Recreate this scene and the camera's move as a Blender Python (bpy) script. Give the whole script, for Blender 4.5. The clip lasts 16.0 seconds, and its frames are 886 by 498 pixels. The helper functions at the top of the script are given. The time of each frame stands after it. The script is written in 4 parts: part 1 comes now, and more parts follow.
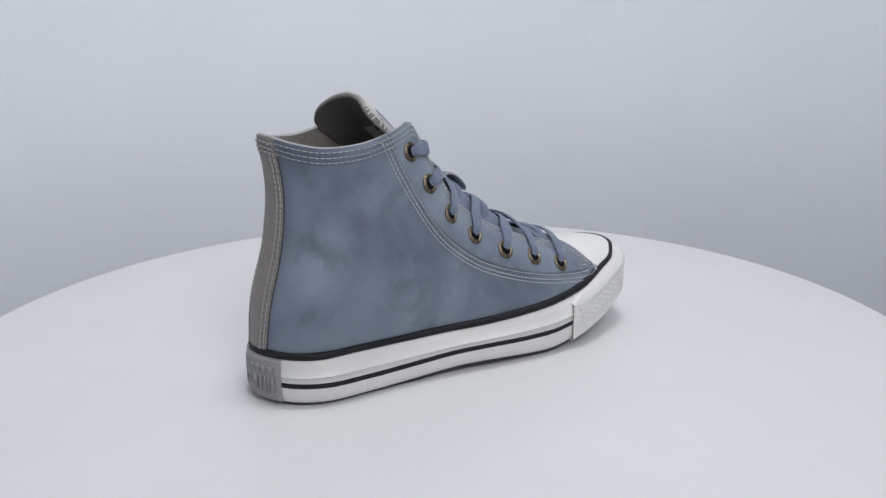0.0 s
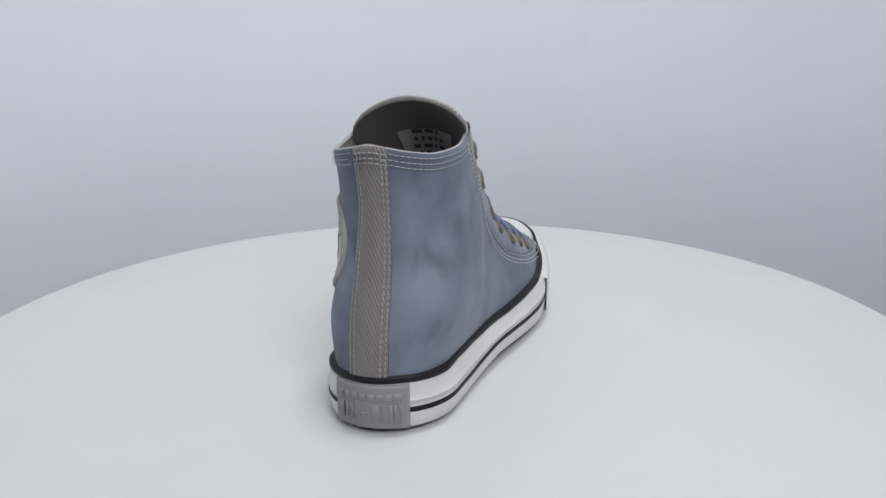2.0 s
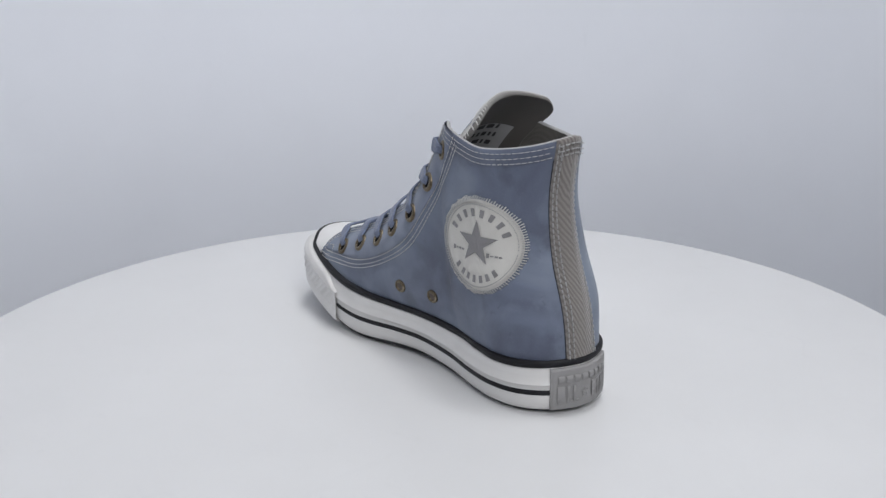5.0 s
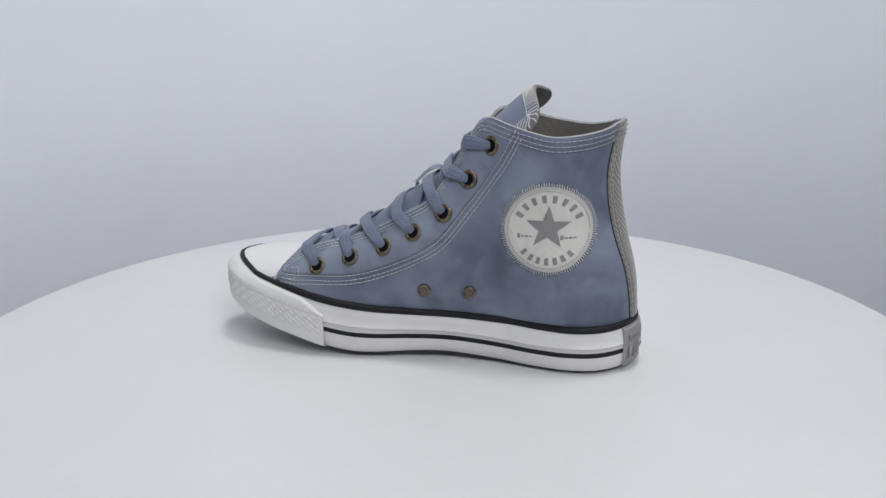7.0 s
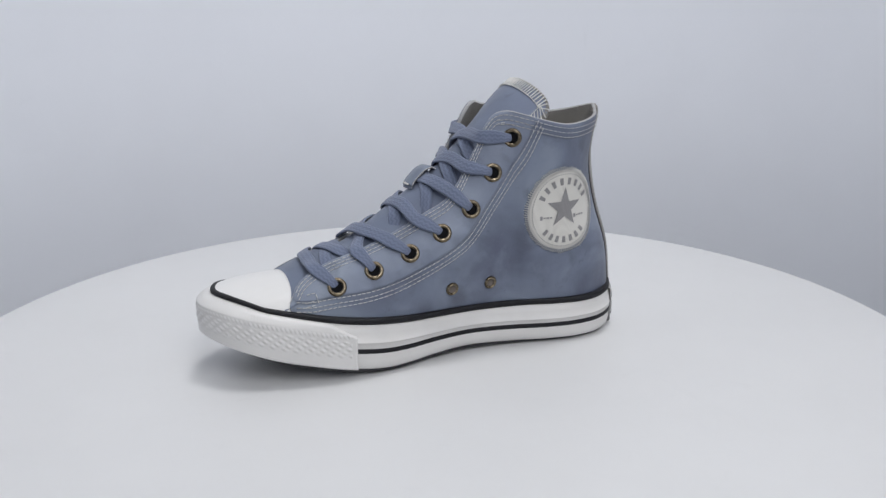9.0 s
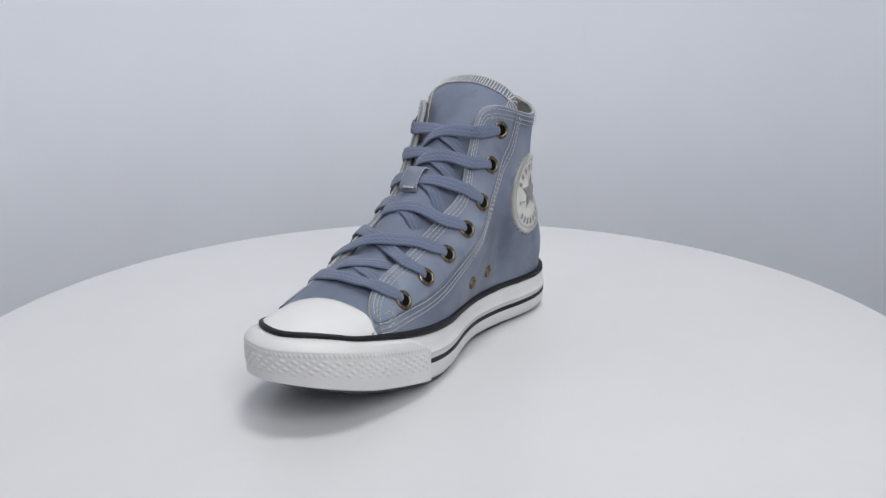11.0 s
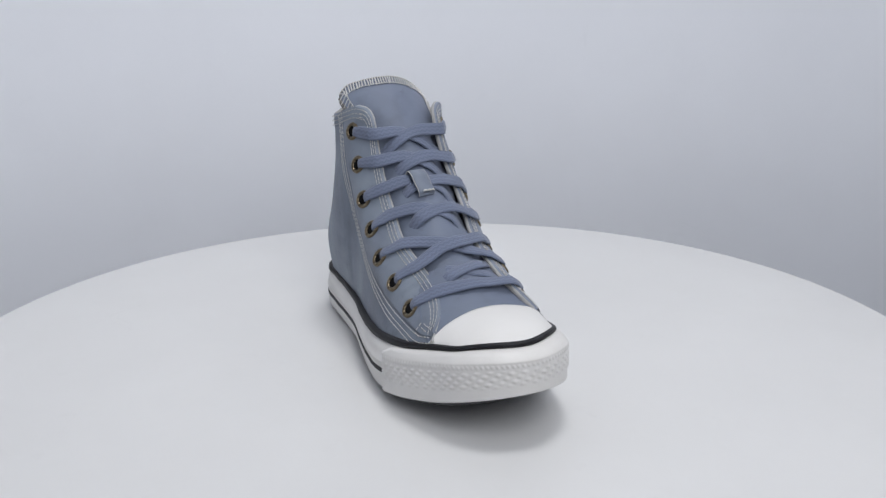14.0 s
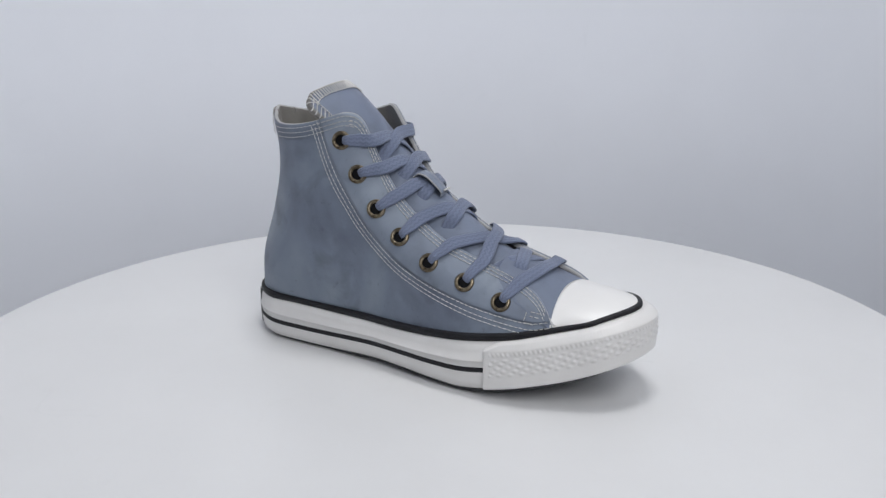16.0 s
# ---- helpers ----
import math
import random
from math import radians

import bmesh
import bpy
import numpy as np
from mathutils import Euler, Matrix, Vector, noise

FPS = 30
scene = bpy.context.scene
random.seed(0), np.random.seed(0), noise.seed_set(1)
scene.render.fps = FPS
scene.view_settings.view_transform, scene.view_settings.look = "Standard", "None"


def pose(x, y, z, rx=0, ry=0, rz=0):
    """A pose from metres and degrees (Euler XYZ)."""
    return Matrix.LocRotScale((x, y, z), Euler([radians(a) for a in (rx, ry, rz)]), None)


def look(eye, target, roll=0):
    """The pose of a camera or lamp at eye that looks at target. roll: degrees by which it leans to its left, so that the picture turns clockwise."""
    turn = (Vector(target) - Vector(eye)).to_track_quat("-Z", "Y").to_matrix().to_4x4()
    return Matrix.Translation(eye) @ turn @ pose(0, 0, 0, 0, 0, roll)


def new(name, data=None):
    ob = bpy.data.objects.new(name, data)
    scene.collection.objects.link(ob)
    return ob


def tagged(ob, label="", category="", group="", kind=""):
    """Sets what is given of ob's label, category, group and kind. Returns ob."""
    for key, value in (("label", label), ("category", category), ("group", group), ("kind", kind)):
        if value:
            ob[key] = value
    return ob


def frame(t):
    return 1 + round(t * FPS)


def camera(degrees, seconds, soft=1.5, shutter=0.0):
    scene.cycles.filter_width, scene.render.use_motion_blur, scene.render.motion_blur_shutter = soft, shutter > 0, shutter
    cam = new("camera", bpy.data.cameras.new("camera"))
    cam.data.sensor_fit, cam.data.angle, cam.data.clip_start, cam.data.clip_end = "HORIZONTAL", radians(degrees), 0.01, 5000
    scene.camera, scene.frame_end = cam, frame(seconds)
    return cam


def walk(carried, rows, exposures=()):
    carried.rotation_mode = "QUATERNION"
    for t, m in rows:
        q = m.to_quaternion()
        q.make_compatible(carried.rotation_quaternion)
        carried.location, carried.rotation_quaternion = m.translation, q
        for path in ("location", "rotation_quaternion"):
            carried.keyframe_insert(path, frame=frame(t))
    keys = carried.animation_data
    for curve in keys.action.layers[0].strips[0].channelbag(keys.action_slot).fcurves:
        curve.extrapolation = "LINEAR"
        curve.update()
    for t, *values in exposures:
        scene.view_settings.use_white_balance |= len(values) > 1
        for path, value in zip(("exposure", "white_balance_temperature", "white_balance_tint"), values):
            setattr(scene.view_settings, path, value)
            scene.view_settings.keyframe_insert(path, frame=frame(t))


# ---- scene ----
# camera: it stands still before the turntable
cam = camera(51.874, 16.0, soft=1.4)
EYE = pose(0.0, -0.57, 0.2299, 73.955, 0.555, -0.763)
walk(cam, [(0.0, EYE), (16.0, EYE)])
scene.view_settings.exposure = 0.0

# ---- light ----
world = bpy.data.worlds.new("studio")
scene.world = world
world.use_nodes = True
world.node_tree.nodes["Background"].inputs[0].default_value = (0.85, 0.9, 1.0, 1)
world.node_tree.nodes["Background"].inputs[1].default_value = 0.03


def softbox(name, eye, target, sx, sy, power, color=(1, 1, 1), spread=180):
    lamp = bpy.data.lights.new(name, "AREA")
    lamp.shape, lamp.size, lamp.size_y, lamp.energy, lamp.color = "RECTANGLE", sx, sy, power, color
    lamp.spread = radians(spread)
    ob = new(name, lamp)
    ob.matrix_world = look(eye, target)
    return ob


softbox("softbox_top", (0.206, 0.095, 2.325), (-0.064, 0.035, 0.025), 0.40, 0.57, 3.08, (0.99, 0.99, 0.997), 70)
softbox("softbox_front", (0.27, -0.80, 0.86), (0.02, 0.45, 0.06), 0.44, 0.8, 3.12, (0.99, 0.99, 0.997), 120)


# ---- materials ----
def material(name, rough=0.6, metal=0.0):
    m = bpy.data.materials.new(name)
    m.use_nodes = True
    nt = m.node_tree
    b = nt.nodes["Principled BSDF"]
    b.inputs["Roughness"].default_value = rough
    b.inputs["Metallic"].default_value = metal
    return m, nt, b


def coords(nt, scale=(1, 1, 1), rot=(0, 0, 0)):
    tc = nt.nodes.new("ShaderNodeTexCoord")
    mp = nt.nodes.new("ShaderNodeMapping")
    mp.inputs["Scale"].default_value = scale
    mp.inputs["Rotation"].default_value = [radians(a) for a in rot]
    nt.links.new(tc.outputs["Object"], mp.inputs["Vector"])
    return mp.outputs["Vector"]


def noise_tex(nt, vec, scale, detail=4, rough=0.55, distort=0.0):
    n = nt.nodes.new("ShaderNodeTexNoise")
    n.inputs["Scale"].default_value = scale
    n.inputs["Detail"].default_value = detail
    n.inputs["Roughness"].default_value = rough
    n.inputs["Distortion"].default_value = distort
    nt.links.new(vec, n.inputs["Vector"])
    return n.outputs["Fac"]


def wave_tex(nt, vec, scale, axis="X", distort=0.0):
    n = nt.nodes.new("ShaderNodeTexWave")
    n.bands_direction = axis
    n.inputs["Scale"].default_value = scale
    n.inputs["Distortion"].default_value = distort
    nt.links.new(vec, n.inputs["Vector"])
    return n.outputs["Fac"]


def ramp(nt, fac, stops):
    r = nt.nodes.new("ShaderNodeValToRGB")
    el = r.color_ramp.elements
    while len(el) < len(stops):
        el.new(0.5)
    for e, (p, c) in zip(el, stops):
        e.position, e.color = p, (*c, 1)
    nt.links.new(fac, r.inputs["Fac"])
    return r.outputs["Color"]


def mix(nt, a, b, fac, mode="MIX"):
    n = nt.nodes.new("ShaderNodeMix")
    n.data_type, n.blend_type = "RGBA", mode
    for sock, v in ((n.inputs["Factor"], fac), (n.inputs["A"], a), (n.inputs["B"], b)):
        if isinstance(v, (int, float)):
            sock.default_value = v
        elif isinstance(v, tuple):
            sock.default_value = (*v, 1)
        else:
            nt.links.new(v, sock)
    return n.outputs["Result"]


def bump(nt, b, height, strength, dist, below=None):
    n = nt.nodes.new("ShaderNodeBump")
    n.inputs["Strength"].default_value = strength
    n.inputs["Distance"].default_value = dist
    nt.links.new(height, n.inputs["Height"])
    if below is not None:
        nt.links.new(below, n.inputs["Normal"])
    nt.links.new(n.outputs["Normal"], b.inputs["Normal"])
    return n.outputs["Normal"]


def paint(nt, b, color):
    nt.links.new(color, b.inputs["Base Color"])


def mat_leather(name, dark, mid, light, scale=18.0, rough=0.62):
    """Washed, cloudy blue leather with a fine grain."""
    m, nt, b = material(name, rough)
    v = coords(nt)
    cloud = ramp(nt, noise_tex(nt, v, scale, 4, 0.5, 0.5), [(0.30, dark), (0.52, mid), (0.72, light)])
    blot = noise_tex(nt, v, scale * 2.0, 4, 0.5, 0.4)
    scuff = tuple(c * 0.62 for c in dark)
    col = mix(nt, cloud, scuff, ramp_fac(nt, blot, 0.54, 0.72, 0.6))
    pale = noise_tex(nt, v, scale * 3.2, 4, 0.5, 0.2)
    col = mix(nt, col, light, ramp_fac(nt, pale, 0.57, 0.74, 0.35))
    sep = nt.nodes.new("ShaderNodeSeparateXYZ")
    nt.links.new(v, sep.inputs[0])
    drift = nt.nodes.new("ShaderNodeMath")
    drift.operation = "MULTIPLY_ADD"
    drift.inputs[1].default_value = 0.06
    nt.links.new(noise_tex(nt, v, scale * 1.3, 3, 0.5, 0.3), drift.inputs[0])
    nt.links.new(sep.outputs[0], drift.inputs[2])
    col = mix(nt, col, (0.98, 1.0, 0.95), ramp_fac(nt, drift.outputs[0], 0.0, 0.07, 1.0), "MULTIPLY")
    specks = noise_tex(nt, v, scale * 9, 5, 0.65, 0.6)
    col = mix(nt, col, scuff, ramp_fac(nt, specks, 0.62, 0.72, 0.38))
    fine = noise_tex(nt, v, 900, 3, 0.6)
    col = mix(nt, col, light, ramp_fac(nt, fine, 0.55, 0.9, 0.25))
    paint(nt, b, col)
    b.inputs["Sheen Weight"].default_value = 0.12
    n1 = bump(nt, b, noise_tex(nt, v, 1400, 3, 0.6), 0.25, 0.0004)
    bump(nt, b, noise_tex(nt, v, 55, 3, 0.5), 0.25, 0.0015, n1)
    return m


def ramp_fac(nt, fac, lo, hi, top):
    n = nt.nodes.new("ShaderNodeMapRange")
    n.inputs["From Min"].default_value, n.inputs["From Max"].default_value = lo, hi
    n.inputs["To Min"].default_value, n.inputs["To Max"].default_value = 0.0, top
    nt.links.new(fac, n.inputs["Value"])
    return n.outputs["Result"]


def mat_rubber(name, color, rough=0.45, var=0.06, grain=0.15):
    m, nt, b = material(name, rough)
    v = coords(nt)
    dirt = noise_tex(nt, v, 35, 5, 0.6)
    low = tuple(c * (1 - var) for c in color)
    paint(nt, b, ramp(nt, dirt, [(0.35, low), (0.65, color)]))
    n1 = bump(nt, b, noise_tex(nt, v, 700, 3), grain, 0.0003)
    bump(nt, b, noise_tex(nt, v, 60, 2), 0.12, 0.0008, n1)
    return m


def mat_cloth(name, color, color2, scale=900.0, rough=0.85):
    m, nt, b = material(name, rough)
    v = coords(nt)
    w1, w2 = wave_tex(nt, v, scale, "X", 1.0), wave_tex(nt, v, scale, "Z", 1.0)
    weave = mix(nt, w1, w2, 0.5)
    col = mix(nt, color, color2, weave)
    paint(nt, b, mix(nt, col, color, ramp_fac(nt, noise_tex(nt, v, 60, 4), 0.4, 0.7, 0.6)))
    bump(nt, b, weave, 0.5, 0.0004)
    b.inputs["Sheen Weight"].default_value = 0.15
    return m


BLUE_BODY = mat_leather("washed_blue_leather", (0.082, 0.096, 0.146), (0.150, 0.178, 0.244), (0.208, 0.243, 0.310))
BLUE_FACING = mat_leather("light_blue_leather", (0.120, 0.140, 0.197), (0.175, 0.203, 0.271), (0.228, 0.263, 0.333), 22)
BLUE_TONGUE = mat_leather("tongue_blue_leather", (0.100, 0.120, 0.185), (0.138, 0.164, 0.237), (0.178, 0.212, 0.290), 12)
WHITE_RUBBER = mat_rubber("white_rubber", (0.67, 0.66, 0.65), 0.42)
CAP_RUBBER = mat_rubber("glossy_white_rubber", (0.70, 0.692, 0.682), 0.36, 0.03, 0.05)
BLACK_RUBBER = mat_rubber("black_rubber", (0.008, 0.008, 0.011), 0.55, 0.3)
BLACK_RUBBER.node_tree.nodes["Principled BSDF"].inputs["Specular IOR Level"].default_value = 0.3
DARK_SOLE = mat_rubber("dark_outsole_rubber", (0.05, 0.05, 0.055), 0.7, 0.2)
GREY_RUBBER = mat_rubber("grey_rubber", (0.27, 0.265, 0.265), 0.6, 0.12)
GREY_LINING = mat_cloth("grey_canvas_lining", (0.215, 0.205, 0.19), (0.15, 0.142, 0.13))


def mat_board(name, color, scale, rough):
    m, nt, b = material(name, rough)
    v = coords(nt)
    low = tuple(c * 0.96 for c in color)
    base = ramp(nt, noise_tex(nt, v, scale, 5, 0.6), [(0.3, low), (0.7, color)])
    smudge = noise_tex(nt, v, scale * 2.6, 6, 0.7, 1.2)
    paint(nt, b, mix(nt, base, tuple(c * 0.9 for c in color), ramp_fac(nt, smudge, 0.62, 0.78, 0.5)))
    bump(nt, b, noise_tex(nt, v, 420, 3), 0.06, 0.0004)
    return m


TABLE_WHITE = mat_board("white_lacquered_board", (0.665, 0.667, 0.672), 9, 0.38)
WALL_WHITE = mat_board("white_backdrop_cloth", (0.868, 0.89, 0.94), 4, 0.85)
# unseen floor, kept low and dark so less light bounces onto the lower backdrop
FLOOR_GREY = mat_board("unseen_dark_floor", (0.11, 0.11, 0.12), 6, 0.6)


# ---- mesh helpers ----
def mesh_of(name, verts, faces, mat, smooth=True):
    me = bpy.data.meshes.new(name)
    me.from_pydata([tuple(v) for v in verts], [], faces)
    me.materials.append(mat)
    me.validate()
    if smooth:
        for p in me.polygons:
            p.use_smooth = True
    me.update()
    return me


def part(name, me, parent, label=""):
    """One mesh object under a thing or a part."""
    ob = new(name, me)
    ob.parent = parent
    if label:
        tagged(ob, label)
    return ob


def fix_normals(me):
    bm = bmesh.new()
    bm.from_mesh(me)
    bmesh.ops.remove_doubles(bm, verts=bm.verts, dist=1e-6)
    bmesh.ops.recalc_face_normals(bm, faces=bm.faces)
    bm.to_mesh(me)
    bm.free()
    return me


def grid_mesh(name, rows, mat, close_u=False, close_v=False):
    """A quad sheet through rows of points."""
    nr, nc = len(rows), len(rows[0])
    verts = [p for r in rows for p in r]
    faces = []
    for i in range(nr if close_u else nr - 1):
        for j in range(nc if close_v else nc - 1):
            a, b = i * nc + j, i * nc + (j + 1) % nc
            i2 = (i + 1) % nr
            faces.append((a, b, i2 * nc + (j + 1) % nc, i2 * nc + j))
    return fix_normals(mesh_of(name, verts, faces, mat))


def spline(pts, n, closed=False):
    """n points along a Catmull-Rom curve, evenly spaced."""
    P = np.array(pts, float)
    k = len(P)
    fine = []
    segs = k if closed else k - 1
    for i in range(segs):
        if closed:
            a, b, c, d = P[(i - 1) % k], P[i], P[(i + 1) % k], P[(i + 2) % k]
        else:
            b, c = P[i], P[i + 1]
            a = P[i - 1] if i else 2 * b - c
            d = P[i + 2] if i + 2 < k else 2 * c - b
        for t in np.linspace(0, 1, 24, endpoint=False):
            fine.append(0.5 * (2 * b + (c - a) * t + (2 * a - 5 * b + 4 * c - d) * t * t + (3 * b - a - 3 * c + d) * t ** 3))
    fine.append(P[0] if closed else P[-1])
    fine = np.array(fine)
    s = np.concatenate([[0], np.cumsum(np.linalg.norm(np.diff(fine, axis=0), axis=1))])
    want = np.linspace(0, s[-1], n + 1)[:-1] if closed else np.linspace(0, s[-1], n)
    return np.stack([np.interp(want, s, fine[:, j]) for j in range(fine.shape[1])], 1)


def disc_profile(name, profile, mat, n=128):
    rows = [[(r * math.cos(a), r * math.sin(a), z) for a in np.linspace(0, 2 * math.pi, n, endpoint=False)] for r, z in profile]
    return grid_mesh(name, rows, mat, close_v=True)


# ---- the set: curved white backdrop, floor, ceiling ----
def backdrop():
    R, zlo, zhi = 0.50, -0.72, 2.6
    plan = [(R, -1.1)] + [(R * math.cos(a), R * math.sin(a)) for a in np.linspace(0, math.pi, 65)] + [(-R, -1.1)]
    inner = [[(x, y, z) for x, y in plan] for z in np.linspace(zlo, zhi, 12)]
    ob = new("wall_backdrop", grid_mesh("wall_backdrop", inner, WALL_WHITE))
    sol = ob.modifiers.new("thickness", "SOLIDIFY")
    sol.thickness, sol.offset = 0.01, 0.0
    tagged(ob, "curved seamless pale white studio backdrop", "wall", kind="structure")
    for name, z, mat in (("floor", zlo, FLOOR_GREY), ("ceiling", zhi, WALL_WHITE)):
        me = mesh_of(name, [(-0.6, -1.15, z), (0.6, -1.15, z), (0.6, 0.6, z), (-0.6, 0.6, z),
                            (-0.6, -1.15, z - 0.02), (0.6, -1.15, z - 0.02), (0.6, 0.6, z - 0.02), (-0.6, 0.6, z - 0.02)],
                     [(0, 1, 2, 3), (7, 6, 5, 4), (0, 4, 5, 1), (1, 5, 6, 2), (2, 6, 7, 3), (3, 7, 4, 0)], mat, False)
        o = new(name, me)
        if name == "ceiling":
            o.location.z = 0.02
        tagged(o, "unseen plain studio " + name, name, kind="structure")
    me = mesh_of("wall_front", [(-0.51, -1.1, zlo), (0.51, -1.1, zlo), (0.51, -1.1, zhi), (-0.51, -1.1, zhi),
                                (-0.51, -1.12, zlo), (0.51, -1.12, zlo), (0.51, -1.12, zhi), (-0.51, -1.12, zhi)],
                 [(0, 1, 2, 3), (7, 6, 5, 4), (0, 4, 5, 1), (1, 5, 6, 2), (2, 6, 7, 3), (3, 7, 4, 0)], WALL_WHITE, False)
    tagged(new("wall_front", me), "plain white wall behind the camera", "wall", kind="structure")


backdrop()

TABLE_R = 0.3283
turntable = new("turntable")
tagged(turntable, "round white display turntable with a rounded rim", "turntable")
e = 0.004
part("table_top", disc_profile("table_top", [(0.0001, 0.0), (0.1, 0.0), (0.2, 0.0), (0.3, 0.0), (TABLE_R - e, 0.0)] +
     [(TABLE_R - e + e * math.sin(a), -e + e * math.cos(a)) for a in np.linspace(0.2, math.pi / 2, 6)] +
     [(TABLE_R, -0.014), (TABLE_R - 0.003, -0.018), (0.0001, -0.018)], TABLE_WHITE, 256), turntable)
part("base", disc_profile("base", [(0.0001, -0.018), (0.11, -0.018), (0.11, -0.03), (0.045, -0.04), (0.045, -0.69), (0.20, -0.70), (0.205, -0.72), (0.0001, -0.72)], TABLE_WHITE, 96), turntable)

# ---- the sneaker: its own space has the turning axis as z, the toe towards +y, the outer side towards +x ----
sneaker = new("sneaker")
tagged(sneaker, "high-top sneaker in washed blue leather with white rubber sole", "shoe")


def smooth1d(pts):
    P = spline(pts, 200)
    o = np.argsort(P[:, 0])
    P = P[o]
    return lambda y: float(np.interp(y, P[:, 0], P[:, 1]))


# plan of the sole wall, heel first, outer side, toe, inner side
PLAN = [(-0.0015, -0.1325), (0.0208, -0.1250), (0.0350, -0.1065), (0.0395, -0.08), (0.0425, -0.055), (0.0475, -0.025), (0.0540, 0.0),
        (0.0605, 0.028), (0.0645, 0.055), (0.0630, 0.085), (0.0558, 0.1115), (0.0490, 0.1290), (0.0354, 0.1430), (0.0162, 0.1487),
        (-0.0024, 0.1416), (-0.0158, 0.1276), (-0.0230, 0.1105), (-0.0295, 0.085), (-0.0328, 0.06), (-0.0318, 0.035), (-0.027, 0.01),
        (-0.0245, -0.015), (-0.027, -0.045), (-0.033, -0.07), (-0.036, -0.09), (-0.0330, -0.109), (-0.0210, -0.1247)]
NP = 360
OUT = spline(PLAN, NP, closed=True)
_t = np.roll(OUT, -1, 0) - np.roll(OUT, 1, 0)
_t /= np.linalg.norm(_t, axis=1)[:, None]
OUTN = np.stack([_t[:, 1], -_t[:, 0]], 1)
# heights of the sole wall's upper and lower edge along the shoe
wall_top = smooth1d([(-0.14, 0.030), (-0.11, 0.0278), (-0.07, 0.0272), (-0.03, 0.0285), (0.01, 0.030), (0.045, 0.0330), (0.075, 0.0370),
                     (0.10, 0.0425), (0.125, 0.0485), (0.140, 0.0518), (0.152, 0.0528)])
_wall_top = wall_top


def wall_top(y, x=0.0):
    """The sole wall stands a little higher on the outer side of the heel."""
    u = min(max(x / 0.02, 0), 1)
    return _wall_top(y) + 0.0019 * u * u * (3 - 2 * u) * math.exp(-((y + 0.085) / 0.042) ** 2)


wall_low = smooth1d([(-0.14, 0.0038), (-0.12, 0.0024), (-0.06, 0.0026), (-0.01, 0.0048), (0.03, 0.0036), (0.048, 0.0036), (0.07, 0.0068), (0.09, 0.0112),
                     (0.11, 0.0160), (0.13, 0.0225), (0.145, 0.0275), (0.155, 0.031)])


def toe_inset(i):
    """How far the black stripe and the cap draw back from the wall round the toe."""
    c = 0.30 + 0.20 * OUTN[i % NP][0]
    u = min(max((OUTN[i % NP][1] + c) / (0.8 + c), 0), 1)
    return 0.0068 * u * u * (3 - 2 * u)


def sole_point(i, f, off):
    """On the sole wall at plan index i, height fraction f, offset outwards."""
    x, y = OUT[i % NP] + OUTN[i % NP] * (off - (toe_inset(i) * min(1, max(0, f - 0.86) / 0.12)))
    lo, hi = wall_low(OUT[i % NP][1]), wall_top(OUT[i % NP][1], OUT[i % NP][0])
    return (x, y, lo + f * (hi - lo))


def ring(profile, idx=None):
    idx = range(NP) if idx is None else idx
    return [[sole_point(i, f, o) for f, o in profile] for i in idx]


part("sole_wall", grid_mesh("sole_wall", ring([(0.02, -0.012), (0.0, -0.004), (0.01, -0.0018), (0.05, -0.0008), (0.2, 0.0), (0.40, 0.0002), (0.585, 0.0002),
     (0.597, 0.0008), (0.613, 0.0008), (0.626, 0.0002), (0.8, -0.0003), (0.93, -0.0009), (0.985, -0.0016), (1.0, -0.0026), (1.0, -0.010)]), WHITE_RUBBER, close_u=True), sneaker, "white rubber sole wall")


def outsole():
    rows = []
    for off, dz, up in ((-0.0040, 0.002, 0.002), (-0.0034, -0.0022, 0.0010), (-0.0060, -0.0036, 0.0), (-0.02, -0.0044, 0.0)):
        rows.append([(*(OUT[i] + OUTN[i] * off), max(up, wall_low(OUT[i][1]) + dz)) for i in range(NP)])
    me = grid_mesh("outsole", rows, DARK_SOLE, close_v=True)
    bm = bmesh.new()
    bm.from_mesh(me)
    bmesh.ops.holes_fill(bm, edges=[e for e in bm.edges if e.is_boundary and e.verts[0].co.z < wall_low(e.verts[0].co.y) - 0.001], sides=0)
    bmesh.ops.recalc_face_normals(bm, faces=bm.faces)
    bm.to_mesh(me)
    bm.free()
    return me


part("outsole", outsole(), sneaker, "dark rubber outsole")


def band(z0, z1, off, thick, idx, closed=False, mat=None, name="band", inset=False):
    """A rounded strip along the sole plan, between heights z0(y) and z1(y)."""
    rows = []
    for i in idx:
        p, n = OUT[i % NP], OUTN[i % NP]
        a, b = z0(p), z1(p)
        r = []
        for f, o in ((0.0, -0.0028), (0.0, 0.3 * thick), (0.12, 0.85 * thick), (0.5, thick), (0.88, 0.85 * thick), (1.0, 0.3 * thick), (1.0, -0.0028)):
            q = p + n * (off + o - (toe_inset(i) if inset else 0))
            r.append((q[0], q[1], a + f * (b - a)))
        rows.append(r)
    return grid_mesh(name, rows, mat, close_u=closed)


part("top_stripe", band(lambda q: wall_top(q[1], q[0]) - 0.0006, lambda q: wall_top(q[1], q[0]) + 0.0032 - 0.0013 * min(1, max(0, (q[1] - 0.07) / 0.05)), -0.0012, 0.0009, range(NP), True, BLACK_RUBBER, "top_stripe", True), sneaker, "black rubber stripe above the sole")

